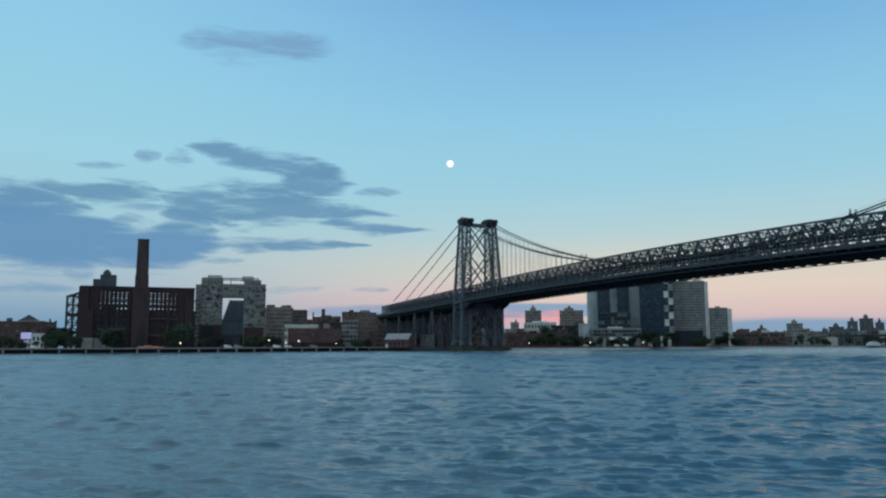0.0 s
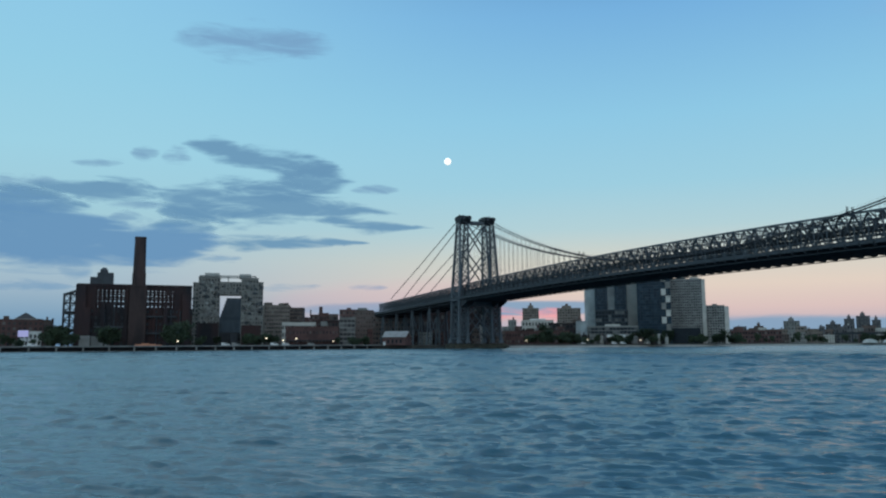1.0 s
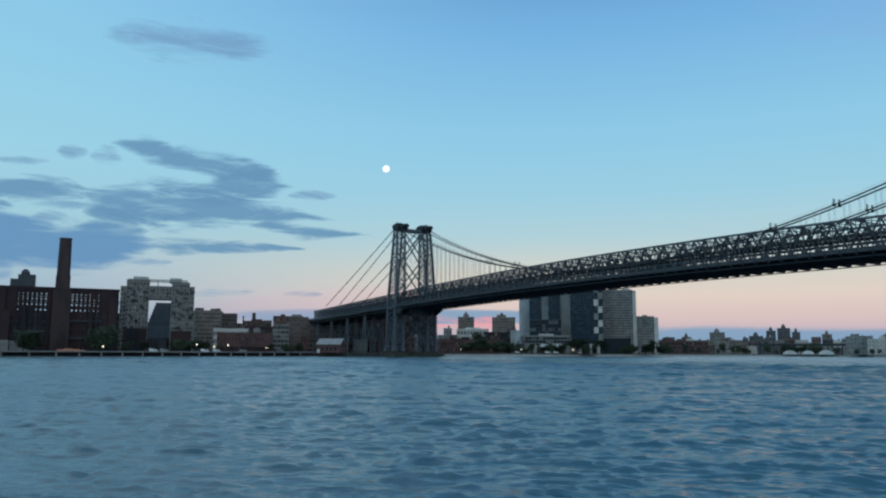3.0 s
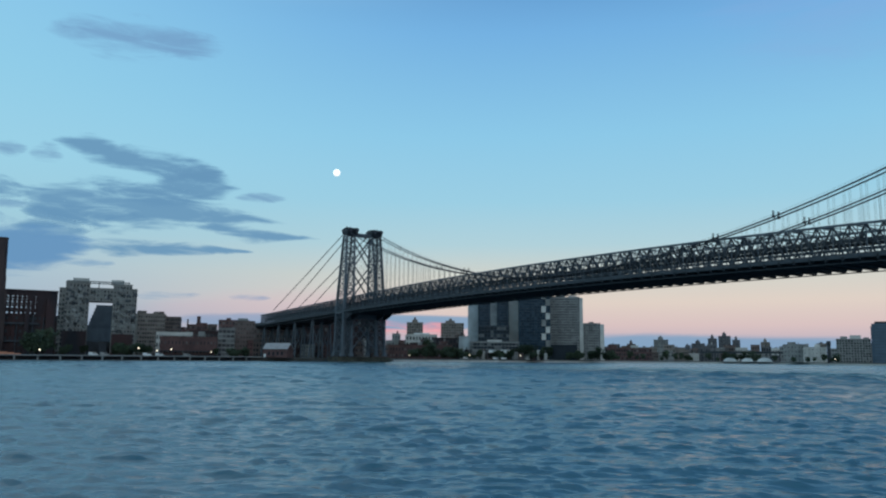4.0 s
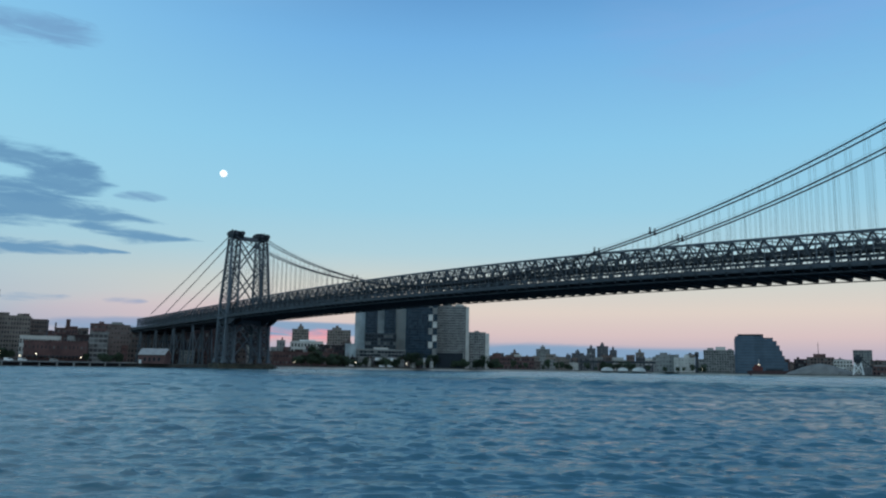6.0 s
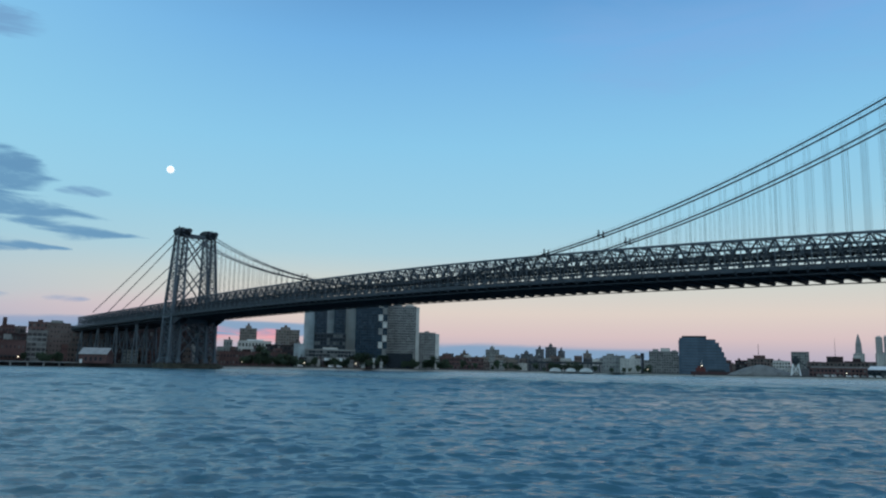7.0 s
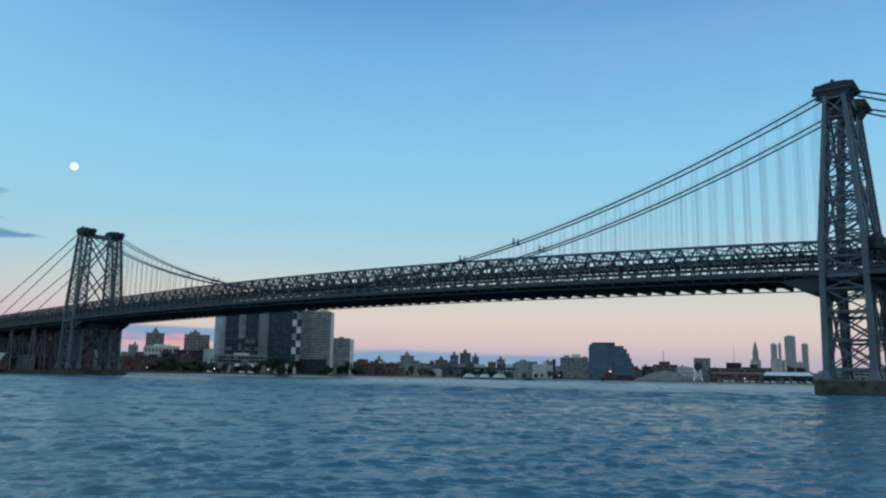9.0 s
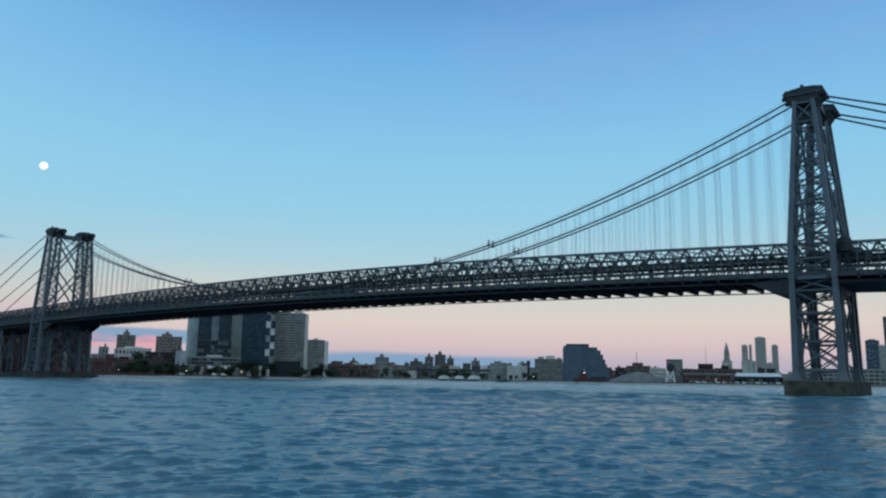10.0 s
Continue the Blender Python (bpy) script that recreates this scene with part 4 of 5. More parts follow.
# bank south of the bridge
block("red_warehouse", "low rusty red brick waterfront warehouse", -60.2, -55.2, 0.95, 770, 24, BRICK_RED, 24, 2, pier_f=0.6, span_f=0.6)
block("low_building", "pale green painted low block", -58.6, -56.3, 1.72, 900, 20, PALE, 10, 4, roof=stacked_roof((WHITE, -0.5, 0.5, 1.6)))
block("low_building", "dark low apartment block", -56.6, -54.2, 1.50, 880, 20, BRICK_DARK, 10, 4)
block("housing_tower", "brown brick housing tower with stepped roof rooms", -58.55, -57.36, 2.60, 1150, 20, BRICK_TAN, 7, 13,
      roof=[("roof_room", BRICK_TAN, -0.35, 0.35, 0.2, 0.8, 4.0), ("roof_tank", BRICK_BROWN, -0.12, 0.12, 0.3, 0.7, 7.6)])
block("housing_tower", "brown brick housing tower with stepped roof rooms", -56.04, -54.34, 2.58, 1150, 20, BRICK_TAN, 9, 13,
      roof=[("roof_room", BRICK_TAN, -0.6, 0.2, 0.2, 0.8, 3.6), ("roof_tank", BRICK_BROWN, -0.3, -0.05, 0.3, 0.7, 6.6)])

# glass towers behind the span
GT = dict(category="glass tower", group="waterfront glass towers")
block("glass_tower", "pale blue glass apartment tower by the river", -54.05, -52.9, 5.0, 880, 24, GLASS_PALE, 5, 24, glass=GLASS_PALE, pier_f=0.14, span_f=0.14, proud=0.12, **GT)
block("glass_tower", "dark blue glass apartment tower by the river", -53.3, -52.40, 5.0, 868, 24, GLASS_FRAME, 6, 24, glass=GLASS_BLUE, pier_f=0.14, span_f=0.2, proud=0.12, **GT)
block("glass_tower", "pale blue glass apartment tower by the river", -52.5, -51.80, 5.0, 876, 24, GLASS_PALE, 5, 24, glass=GLASS_PALE, pier_f=0.14, span_f=0.14, proud=0.12, **GT)
block("glass_tower", "dark blue glass apartment tower by the river", -51.9, -51.05, 5.0, 868, 24, GLASS_FRAME, 6, 24, glass=GLASS_BLUE, pier_f=0.14, span_f=0.2, proud=0.12, **GT)
block("glass_tower", "pale ribbed glass apartment tower by the river", -51.15, -50.30, 5.0, 874, 26, PALE, 9, 24, glass=GLASS_PALE, pier_f=0.5, span_f=0.2, proud=0.3, **GT)
gt, w_, h_ = block("glass_tower", "dark glass tower with a chequer of white boxes", -50.33, -48.0, 5.0, 850, 30, GLASS_FRAME, 12, 24, glass=GLASS_BLUE, pier_f=0.16, span_f=0.2, proud=0.2, **GT)
rs = random.Random(11)
for k, z in enumerate(np.arange(14, h_ - 4, 7.4)):
    c = 0.44 if k % 2 else 0.70
    part("white_box", Shape().box(w_ / 2 * c, w_ / 2 * (c + 0.27), -1.0, -0.02, z, z + 6.6).box(w_ / 2 * (c - 0.02), w_ / 2 * (c + 0.29), -1.25, -1.02, z + 6.2, z + 6.8), PALE if k % 3 else CONCRETE, gt, "projecting white bay")
block("glass_block", "dark green glass mid-rise block", -53.3, -51.0, 2.42, 840, 16, GLASS_FRAME, 10, 9, glass=GLASS, pier_f=0.14, span_f=0.2, proud=0.12)
block("podium_building", "low podium with pale terraces and dark glazing", -53.9, -50.3, 1.25, 800, 16, CONCRETE, 14, 5, pier_f=0.06, span_f=0.16,
      roof=[("terrace", PALE, -0.3, 0.3, 0.0, 0.4, 1.6)])
block("glass_block", "pale grey glass low block", -54.7, -53.7, 1.62, 806, 14, GLASS_PALE, 4, 5, glass=GLASS_PALE, pier_f=0.15, span_f=0.2)
block("restaurant", "low riverside building with white awnings", -52.6, -50.9, 0.62, 780, 10, BRICK_BROWN, 8, 1,
      roof=[("awning", WHITE, -0.9, -0.2, -0.5, 0.0, -2.6), ("awning", WHITE, 0.15, 0.9, -0.5, 0.0, -3.4)])
st, w_, h_ = block("apartment_tower", "grey gridded concrete apartment tower with pale end wall", -48.12, -45.9, 4.52, 880, 26, CONCRETE, 15, 24, pier_f=0.42, span_f=0.45,
                   roof=[("roof_house", CONCRETE, -0.55, 0.05, 0.2, 0.8, 3.4), ("roof_house", PALE, 0.3, 0.85, 0.2, 0.8, 1.8)])
part("end_wall", Shape().box(w_ / 2 + 0.02, w_ / 2 + 3.6, 0.5, 25, 0, h_ - 1.0), PALE, st, "pale rendered end wall")
part("dark_base", Shape().box(-w_ / 2, w_ / 2 - 3, -1.6, -0.05, 0, 17), GLASS, st, "dark glazed base storeys")
s2, w_, h_ = block("apartment_tower", "shorter grey concrete apartment tower with pale end", -45.8, -44.45, 2.62, 900, 24, CONCRETE, 8, 14, pier_f=0.42, span_f=0.45,
                   roof=[("roof_house", CONCRETE, -0.2, 0.3, 0.2, 0.8, 1.6), ("roof_mast", CONCRETE, -0.98, -0.8, 0.2, 0.4, 5.0)])
part("end_wall", Shape().box(w_ / 2 + 0.02, w_ / 2 + 4.4, 0.5, 22, 0, h_ - 1.4), PALE, s2, "pale rendered end wall")

# distance south: low yards and far housing
block("red_warehouse", "red brick yard building across the basin", -44.1, -40.9, 0.86, 1250, 30, BRICK_RED, 18, 3, roof=stacked_roof((BRICK_RED, -0.9, -0.5, 5.0), (BRICK_BROWN, -0.3, 0.1, 3.2)))
for a0, a1, e, d_, m_ in ((-40.75, -39.75, 1.46, 2300, CONCRETE), (-38.2, -37.3, 1.20, 2400, BRICK_HAZED), (-37.1, -36.5, 1.55, 2300, BRICK_HAZED), (-36.4, -35.6, 1.72, 2300, BRICK_HAZED),
                          (-35.5, -35.0, 1.45, 2300, BRICK_HAZED), (-33.7, -33.1, 1.30, 2500, BRICK_TAN), (-42.6, -42.0, 1.15, 2300, BRICK_BROWN)):
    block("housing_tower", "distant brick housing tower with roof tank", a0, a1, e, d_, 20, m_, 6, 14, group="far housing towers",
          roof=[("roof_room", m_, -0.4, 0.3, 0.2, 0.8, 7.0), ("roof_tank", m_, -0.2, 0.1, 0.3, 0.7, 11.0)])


def scatter(az0, az1, d0, d1, e0, e1, seed, mats, step=0.7):
    """A loose row of small buildings of uneven height."""
    r_ = random.Random(seed)
    a = az0
    while a < az1:
        wd = r_.uniform(0.5, 1.3) * step
        m_ = r_.choice(mats)
        d_ = r_.uniform(d0, d1)
        roof = []
        if r_.random() < 0.6:
            x0 = r_.uniform(-0.8, 0.3)
            roof = [("roof_room", r_.choice(mats), x0, x0 + r_.uniform(0.15, 0.5), 0.2, 0.8, r_.uniform(1.2, 4.0))]
        kind_ = {"red_brick": "red brick", "tan_brick": "tan brick", "brown_brick": "brown brick", "grey_concrete": "grey concrete", "pale_stucco": "pale rendered", "sooty_brick": "sooty brick", "hazed_brick": "haze-greyed brick"}[m_.name]
        block("low_building", "small " + kind_ + " building in the river bank skyline", a, min(a + wd, az1), r_.uniform(e0, e1), d_, 16, m_, max(2, int(wd / 0.16)), r_.choice((2, 3, 4)),
              turn=r_.uniform(-14, 14), pier_f=r_.uniform(0.35, 0.7), span_f=r_.uniform(0.35, 0.7), roof=roof, group="skyline buildings")
        a += wd * r_.uniform(0.75, 1.1)


MIX = (BRICK_RED, BRICK_BROWN, BRICK_TAN, CONCRETE, PALE, BRICK_DARK)
# far yard mix; its greyed brick carries the distance haze as colour
YARD = (BRICK_HAZED, BRICK_HAZED, BRICK_BROWN, BRICK_TAN, CONCRETE, PALE)
DIM = (BRICK_RED, BRICK_BROWN, BRICK_DARK, BRICK_DARK, CONCRETE)
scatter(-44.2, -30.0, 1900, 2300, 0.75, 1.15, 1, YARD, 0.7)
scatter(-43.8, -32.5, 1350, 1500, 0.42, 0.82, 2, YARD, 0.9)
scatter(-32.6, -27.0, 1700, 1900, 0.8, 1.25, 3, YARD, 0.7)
scatter(-24.2, -11.6, 1500, 1800, 0.6, 1.05, 4, DIM, 0.8)
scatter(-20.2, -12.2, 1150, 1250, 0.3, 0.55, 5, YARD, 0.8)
scatter(-75.2, -66.0, 880, 960, 1.7, 2.45, 6, DIM, 0.9)
scatter(-73.9, -69.4, 640, 690, 0.9, 1.7, 7, DIM, 0.8)
scatter(-60.0, -54.2, 960, 1040, 1.2, 2.0, 8, MIX, 0.7)
scatter(-59.4, -54.4, 790, 830, 0.65, 1.25, 9, MIX, 0.6)
scatter(-68.0, -59.8, 690, 720, 0.7, 1.3, 10, DIM, 0.8)
scatter(-54.3, -48.2, 775, 790, 0.3, 0.7, 12, (PALE, CONCRETE, BRICK_DARK, BRICK_BROWN), 0.45)
scatter(-99.0, -91.0, 760, 800, 1.55, 1.95, 13, DIM, 0.8)
# elevated gangway and white boat tents
x, y = plan(-35.0, 1180)
gw = thing("elevated_gangway", "long dark elevated steel gangway across the yard", "gangway", pose(x, y, GROUND, 0, 0, 35.0))
part("girder", Shape().box(-55, 55, 0, 4, 11.5, 14.5), STEEL_DARK, gw)
for k in range(7):
    part("pillar", Shape().box(-52 + k * 17, -50.5 + k * 17, 1, 3, 0, 11.5), STEEL_DARK, gw)
for a0, w0, h0 in ((-35.7, 17, 5.2), (-34.6, 15, 5.0), (-33.5, 19, 5.6)):
    x, y = plan(a0, 1120)
    ob = Shape()
    prof = [(w0 / 2 * math.cos(math.pi * k / 8), h0 * math.sin(math.pi * k / 8)) for k in range(9)]
    ob.hull([(px_, d_, pz_) for d_ in (0, 22) for px_, pz_ in prof], [tuple(range(9))[::-1], tuple(range(9, 18))] + [(k, k + 1, k + 10, k + 9) for k in range(8)] + [(0, 9, 17, 8)])
    tent = part("boat_tent", ob, WHITE)
    tagged(tent, "white arched fabric boat tent in the yard", "tent", "white boat tents")
    tent.matrix_basis = pose(x, y, GROUND, 0, 0, -a0)

# navy yard
block("silo_building", "pale green concrete silo building", -32.3, -31.0, 1.15, 1080, 20, CONCRETE, 6, 4, pier_f=0.75, span_f=0.7, roof=stacked_roof((CONCRETE, -0.6, 0.2, 3.0)))
block("silo_building", "pale green concrete silo building", -31.1, -29.7, 0.98, 1070, 20, PALE, 6, 4, pier_f=0.8, span_f=0.75, roof=stacked_roof((PALE, 0.0, 0.5, 3.4), (CONCRETE, -0.9, -0.5, 4.0)))
x, y = plan(-29.55, 1060)
ch = part("funnel", Shape().round(0, 0, 2.2, 0, 20, 1.9, 12).round(0, 0, 2.5, 20, 26, 2.3, 12), STEEL_DARK)
tagged(ch, "dark round steel yard funnel", "chimney")
ch.matrix_basis = pose(x, y, GROUND)
block("storage_building", "pale gridded concrete storage building with roof houses", -29.1, -27.1, 1.52, 1300, 30, CONCRETE, 12, 9, pier_f=0.4, span_f=0.4,
      roof=[("roof_house", CONCRETE, -0.75, -0.35, 0.2, 0.8, 3.6), ("roof_house", PALE, -0.2, 0.45, 0.2, 0.8, 5.2), ("roof_house", CONCRETE, 0.6, 0.9, 0.2, 0.8, 2.0)])
# big glazed dock building whose end steps down
x, y = plan(-25.6, 1150)
dk = thing("dock_office_building", "large dark blue glass office block with stepped rounded end", "office building", pose(x, y, GROUND, 0, 0, 25.6))
prev = -28.5
for k, (x1, hh) in enumerate(((-4.0, 50.5), (8.0, 50.0), (20.0, 48.5), (24.5, 44.0), (28.0, 38.0), (31.0, 31.0), (33.5, 24.0), (37.0, 16.0))):
    bay = part("bay", Shape().box(prev, x1, 0.2, 40, 0, hh), GLASS_DOCK, dk)
    for j in range(int(hh / 4.0)):
        part("floor_band", Shape().box(prev, x1, -0.15, 0.198, j * 4.0 + 3.4, j * 4.0 + 4.0), STEEL_MID, bay)
    prev = x1
part("roof_house", Shape().box(-25, 8, 6, 30, 49.0, 53.5), STEEL_DARK, dk)
part("corner_tower", Shape().box(-29.5, -26.0, -0.6, 20, 0, 47), GLASS_DOCK, dk)
# moored ship
x, y = plan(-24.8, 985)
ship = thing("cargo_ship", "moored dark red cargo ship with pale mast light", "ship", pose(x, y, 0, 0, 0, 24.8))
ring_ = [(-25, 0), (-22, -4.5), (16, -4.5), (26, 0), (16, 4.5), (-22, 4.5)]
part("hull", Shape().prism(ring_, -1, 6.2, 1.06), HULL, ship)
part("deckhouse", Shape().box(-20, -9, -3.4, 3.4, 6.2, 10.5).box(-18, -11, -2.8, 2.8, 10.5, 12.8), RUST, ship)
part("hatch", Shape().box(-6, 13, -3, 3, 6.2, 8.4), STEEL_DARK, ship)
part("mast", Shape().round(-13, 0, 0.3, 12.8, 19.5, 0.15, 8), WHITE, ship)
part("mast_light", Shape().round(-13, -0.7, 0.9, 11.4, 13.4, 0.9, 8), LAMP, ship)
# gravel heap, hopper crane and sheds
rs = random.Random(5)
x, y = plan(-21.8, 975)
heap = Shape()
nu, nv = 30, 8
pts = []
for j in range(nv + 1):
    for k in range(nu):
        a = math.tau * k / nu
        f = 1 - j / nv
        r_ = f * (1 + 0.06 * math.sin(3 * a + 1) + 0.05 * rs.random())
        pts.append((38 * r_ * math.cos(a), 15 * r_ * math.sin(a), 12.4 * (1 - f ** 1.35) + (0.5 * rs.random() if j else 0)))
heap.hull(pts, [(j * nu + k, j * nu + (k + 1) % nu, (j + 1) * nu + (k + 1) % nu, (j + 1) * nu + k) for j in range(nv) for k in range(nu)])
hp = part("gravel_heap", heap, GRAVEL)
tagged(hp, "long pale grey gravel heap on the quay", "gravel heap")
hp.matrix_basis = pose(x, y, GROUND - 0.1, 0, 0, 21.8)
x, y = plan(-19.6, 960)
cr = thing("hopper_crane", "dark harbour hopper crane on white braced legs", "crane", pose(x, y, GROUND, 0, 0, 19.6))
part("hopper", Shape().taper((-2.2, 2.2, -2, 2, 12.5), (-4.2, 4.2, -3.5, 3.5, 17)).box(-4.2, 4.2, -3.5, 3.5, 17, 20).box(-2, 2, -2, 2, 20, 22), STEEL_DARK, cr)
for sx in (-1, 1):
    for sy in (-1, 1):
        member("leg", (sx * 5.0, sy * 4, 0), (sx * 2.6, sy * 2.4, 13.5), 1.1, 1.1, WHITE, cr)
    member("brace", (sx * 5, -4, 0.5), (-sx * 2.9, -2.5, 12), 0.6, 0.6, WHITE, cr)
member("boom", (2, 0, 18), (14, 0, 8), 0.9, 1.2, STEEL_DARK, cr)
x, y = plan(-19.2, 955)
bg = part("barge", Shape().prism([(-14, -4), (14, -4), (16, 0), (14, 4), (-14, 4), (-16, 0)], -1, 3.4, 1.05), STEEL_DARK)
tagged(bg, "low dark steel barge moored at the quay", "barge")
bg.matrix_basis = pose(x, y, 0, 0, 0, 19.2)
block("yard_building", "red brown yard building with roof mast", -22.6, -20.95, 1.10, 1300, 24, BRICK_BROWN, 8, 5,
      roof=[("roof_room", BRICK_RED, -0.5, 0.4, 0.2, 0.8, 5.0), ("mast", STEEL_DARK, -0.14, -0.1, 0.4, 0.45, 22.0)])
block("yard_building", "pale low yard building by the quay", -21.0, -19.9, 0.95, 1250, 24, PALE, 6, 4)
block("yard_building", "grey concrete tower block in the yard", -19.85, -18.75, 1.58, 1500, 24, CONCRETE, 7, 9)
block("yard_building", "dark low brick yard building", -18.9, -15.3, 0.92, 1400, 24, BRICK_BROWN, 16, 4, roof=stacked_roof((BRICK_DARK, -0.35, 0.2, 9.0), (BRICK_DARK, 0.5, 0.75, 6.0)))
block("yard_building", "long low red brown yard shed", -18.8, -15.2, 0.55, 1100, 24, BRICK_RED, 16, 2, roof=stacked_roof((TIN, -0.95, 0.95, 1.2)))
block("yard_building", "grey warehouse with long flat roof", -11.6, -3.0, 1.02, 1300, 24, CONCRETE, 26, 4, pier_f=0.25, span_f=0.6)
wsh, w_, h_ = block("market_shed", "open shed with a long white roof", -15.4, -12.35, 0.45, 1050, 24, STEEL_DARK, 12, 1, pier_f=0.2)
part("shed_roof", Shape().hull([(-w_ / 2, -3, h_), (w_ / 2, -3, h_), (w_ / 2 - 3, 12, h_ + 4.4), (-w_ / 2 + 3, 12, h_ + 4.4), (-w_ / 2, 27, h_), (w_ / 2, 27, h_)],
                               [(0, 1, 2, 3), (3, 2, 5, 4), (0, 3, 4), (1, 5, 2), (0, 4, 5, 1)]), WHITE, wsh, "white sloping roof")
x, y = plan(-17.2, 1600)
ms = part("radio_mast", Shape().round(0, 0, 0.8, 0, 70, 0.2, 6), STEEL_DARK)
tagged(ms, "thin lattice radio mast in the distance", "mast")
ms.matrix_basis = pose(x, y, GROUND)

# downtown skyline
clock, w_, h_ = block("skyscraper", "distant stone clock tower tapering to a spire", -16.15, -15.5, 1.5, 3100, 30, PALE, 5, 20, group="downtown skyline")
part("shaft", Shape().taper((-11, 11, 4, 26, h_), (-9, 9, 6, 24, h_ + 38)).taper((-8, 8, 7, 23, h_ + 38), (-5, 5, 10, 20, h_ + 54)).taper((-5, 5, 10, 20, h_ + 54), (-1, 1, 14, 16, h_ + 68)), CONCRETE, clock)
for a0, a1, e, m_ in ((-14.85, -14.45, 2.55, PALE), (-14.38, -14.2, 2.58, PALE), (-13.98, -13.30, 3.08, PALE), (-12.95, -12.55, 2.55, PALE), (-14.9, -14.0, 1.5, PALE),
                      (-13.3, -12.9, 1.35, PALE), (-16.2, -15.6, 1.25, PALE), (-11.6, -11.0, 1.6, PALE), (-7.35, -6.55, 2.85, GLASS_DOCK), (-6.6, -6.2, 2.5, PALE), (-6.25, -5.2, 4.35, GLASS_DOCK),
                      (-4.8, -3.9, 3.2, PALE)):
    block("skyscraper", "distant high-rise tower in the evening haze", a0, a1, e, 3000, 30, m_, 6, 24, group="downtown skyline", pier_f=0.3, span_f=0.3,
          roof=[("crown", m_, -0.6, 0.5, 0.2, 0.8, 4.0)])


# ---- quay on the near side of the Brooklyn bank ----
quay = thing("quay", "long concrete quay deck on dark piles", "quay", kind="structure")
line = [plan(a, d) for a, d in ((-101, 505), (-94, 484), (-86, 492), (-77, 532), (-70, 590), (-68.4, 605))]
for (x0, y0), (x1, y1) in zip(line, line[1:]):
    n = max(1, int(math.hypot(x1 - x0, y1 - y0) / 12))
    dx, dy = (x1 - x0) / n, (y1 - y0) / n
    part("deck_edge", Shape().beam((x0, y0, 3.05), (x1, y1, 3.1), 3.0, 0.75), CONCRETE, quay)
    # dark sheet behind the piles, added as the shade of the openings
    part("dark_bulkhead", Shape().beam((x0 - 6, y0, 1.0), (x1 - 6, y1, 1.0), 0.6, 3.2), STEEL_DARK, quay)
    part("fender_beam", Shape().beam((x0 + 0.6, y0, 0.25), (x1 + 0.6, y1, 0.25), 0.4, 0.3), CONCRETE, quay)
    for k in range(n):
        part("pile", Shape().box(x0 + k * dx - 0.3, x0 + k * dx + 1.2, y0 + k * dy - 0.45, y0 + k * dy + 0.45, -2, 2.7), CONCRETE, quay)
apron = Shape()
for (x0, y0), (x1, y1) in zip(line, line[1:]):
    apron.hull([(x0, y0, 3.0), (x1, y1, 3.0), (x1 - 60, y1, 3.0), (x0 - 60, y0, 3.0)], [(0, 1, 2, 3)])
tagged(part("pavement", apron, CONCRETE), "pale concrete promenade along the quay", "pavement", kind="structure")

bulk = [plan(a, d - 2) for a, d in ((-59.5, 665), (-57, 698), (-50, 788), (-44, 898), (-38, 1118), (-33, 1148), (-28, 998), (-20, 948), (-12, 958), (-4, 998))]
tagged(part("bulkhead", Shape().sweep([(x_, y_, 0.95) for x_, y_ in bulk], 1.6, 1.9), PALE), "pale concrete bulkhead along the water", "bulkhead", kind="structure")


# ---- trees ----
def tree_mesh(seed, tall, wide):
    rs_ = random.Random(seed)
    tr = Shape()
    tr.round(0, 0, 0.28, 0, tall * 0.5, 0.16, 7)
    for k in range(5):
        a = rs_.random() * math.tau
        tr.beam((0, 0, tall * (0.3 + 0.04 * k)), (math.cos(a) * wide * 0.32, math.sin(a) * wide * 0.32, tall * (0.55 + 0.08 * rs_.random())), 0.14, 0.14)
    lobes = [(rs_.uniform(-.30, .30) * wide, rs_.uniform(-.30, .30) * wide, tall * rs_.uniform(.30, .82), wide * rs_.uniform(.16, .28)) for _ in range(12)]
    lf = Shape()
    for _ in range(560):
        x_, y_, z_, r_ = rs_.choice(lobes)
        d = Vector((rs_.gauss(0, 1), rs_.gauss(0, 1), rs_.gauss(0, 0.8))).normalized() * r_ * rs_.uniform(0.55, 1.08)
        c = Vector((x_, y_, z_)) + d
        u = Vector((rs_.gauss(0, 1), rs_.gauss(0, 1), rs_.gauss(0, 1))).normalized()
        v = u.orthogonal().normalized()
        s_ = rs_.uniform(0.45, 0.9)
        lf.hull([c - u * s_, c + v * s_ * 0.6, c + u * s_, c - v * s_ * 0.6], [(0, 1, 2, 3)])
    return tr, lf


TREES = []
for k, (tall, wide) in enumerate(((8, 8), (10, 8), (7, 9), (12, 10))):
    t = thing("tree", "leafy dark green tree on the river bank", "tree", pose(*plan(-91.0, 560 + k), GROUND), "bank trees")
    tr, lf = tree_mesh(k + 1, tall, wide)
    part("trunk", tr, BARK, t)
    part("crown", lf, FOLIAGE, t)
    TREES.append(t)
rs = random.Random(21)


def trees(az0, az1, d0, d1, n, s0=0.8, s1=1.2):
    for _ in range(n):
        x_, y_ = plan(rs.uniform(az0, az1), rs.uniform(d0, d1))
        t = copy_thing(rs.choice(TREES), pose(x_, y_, GROUND, 0, 0, rs.uniform(0, 360)))
        s_ = rs.uniform(s0, s1)
        t.scale = (s_, s_, s_ * rs.uniform(0.9, 1.1))


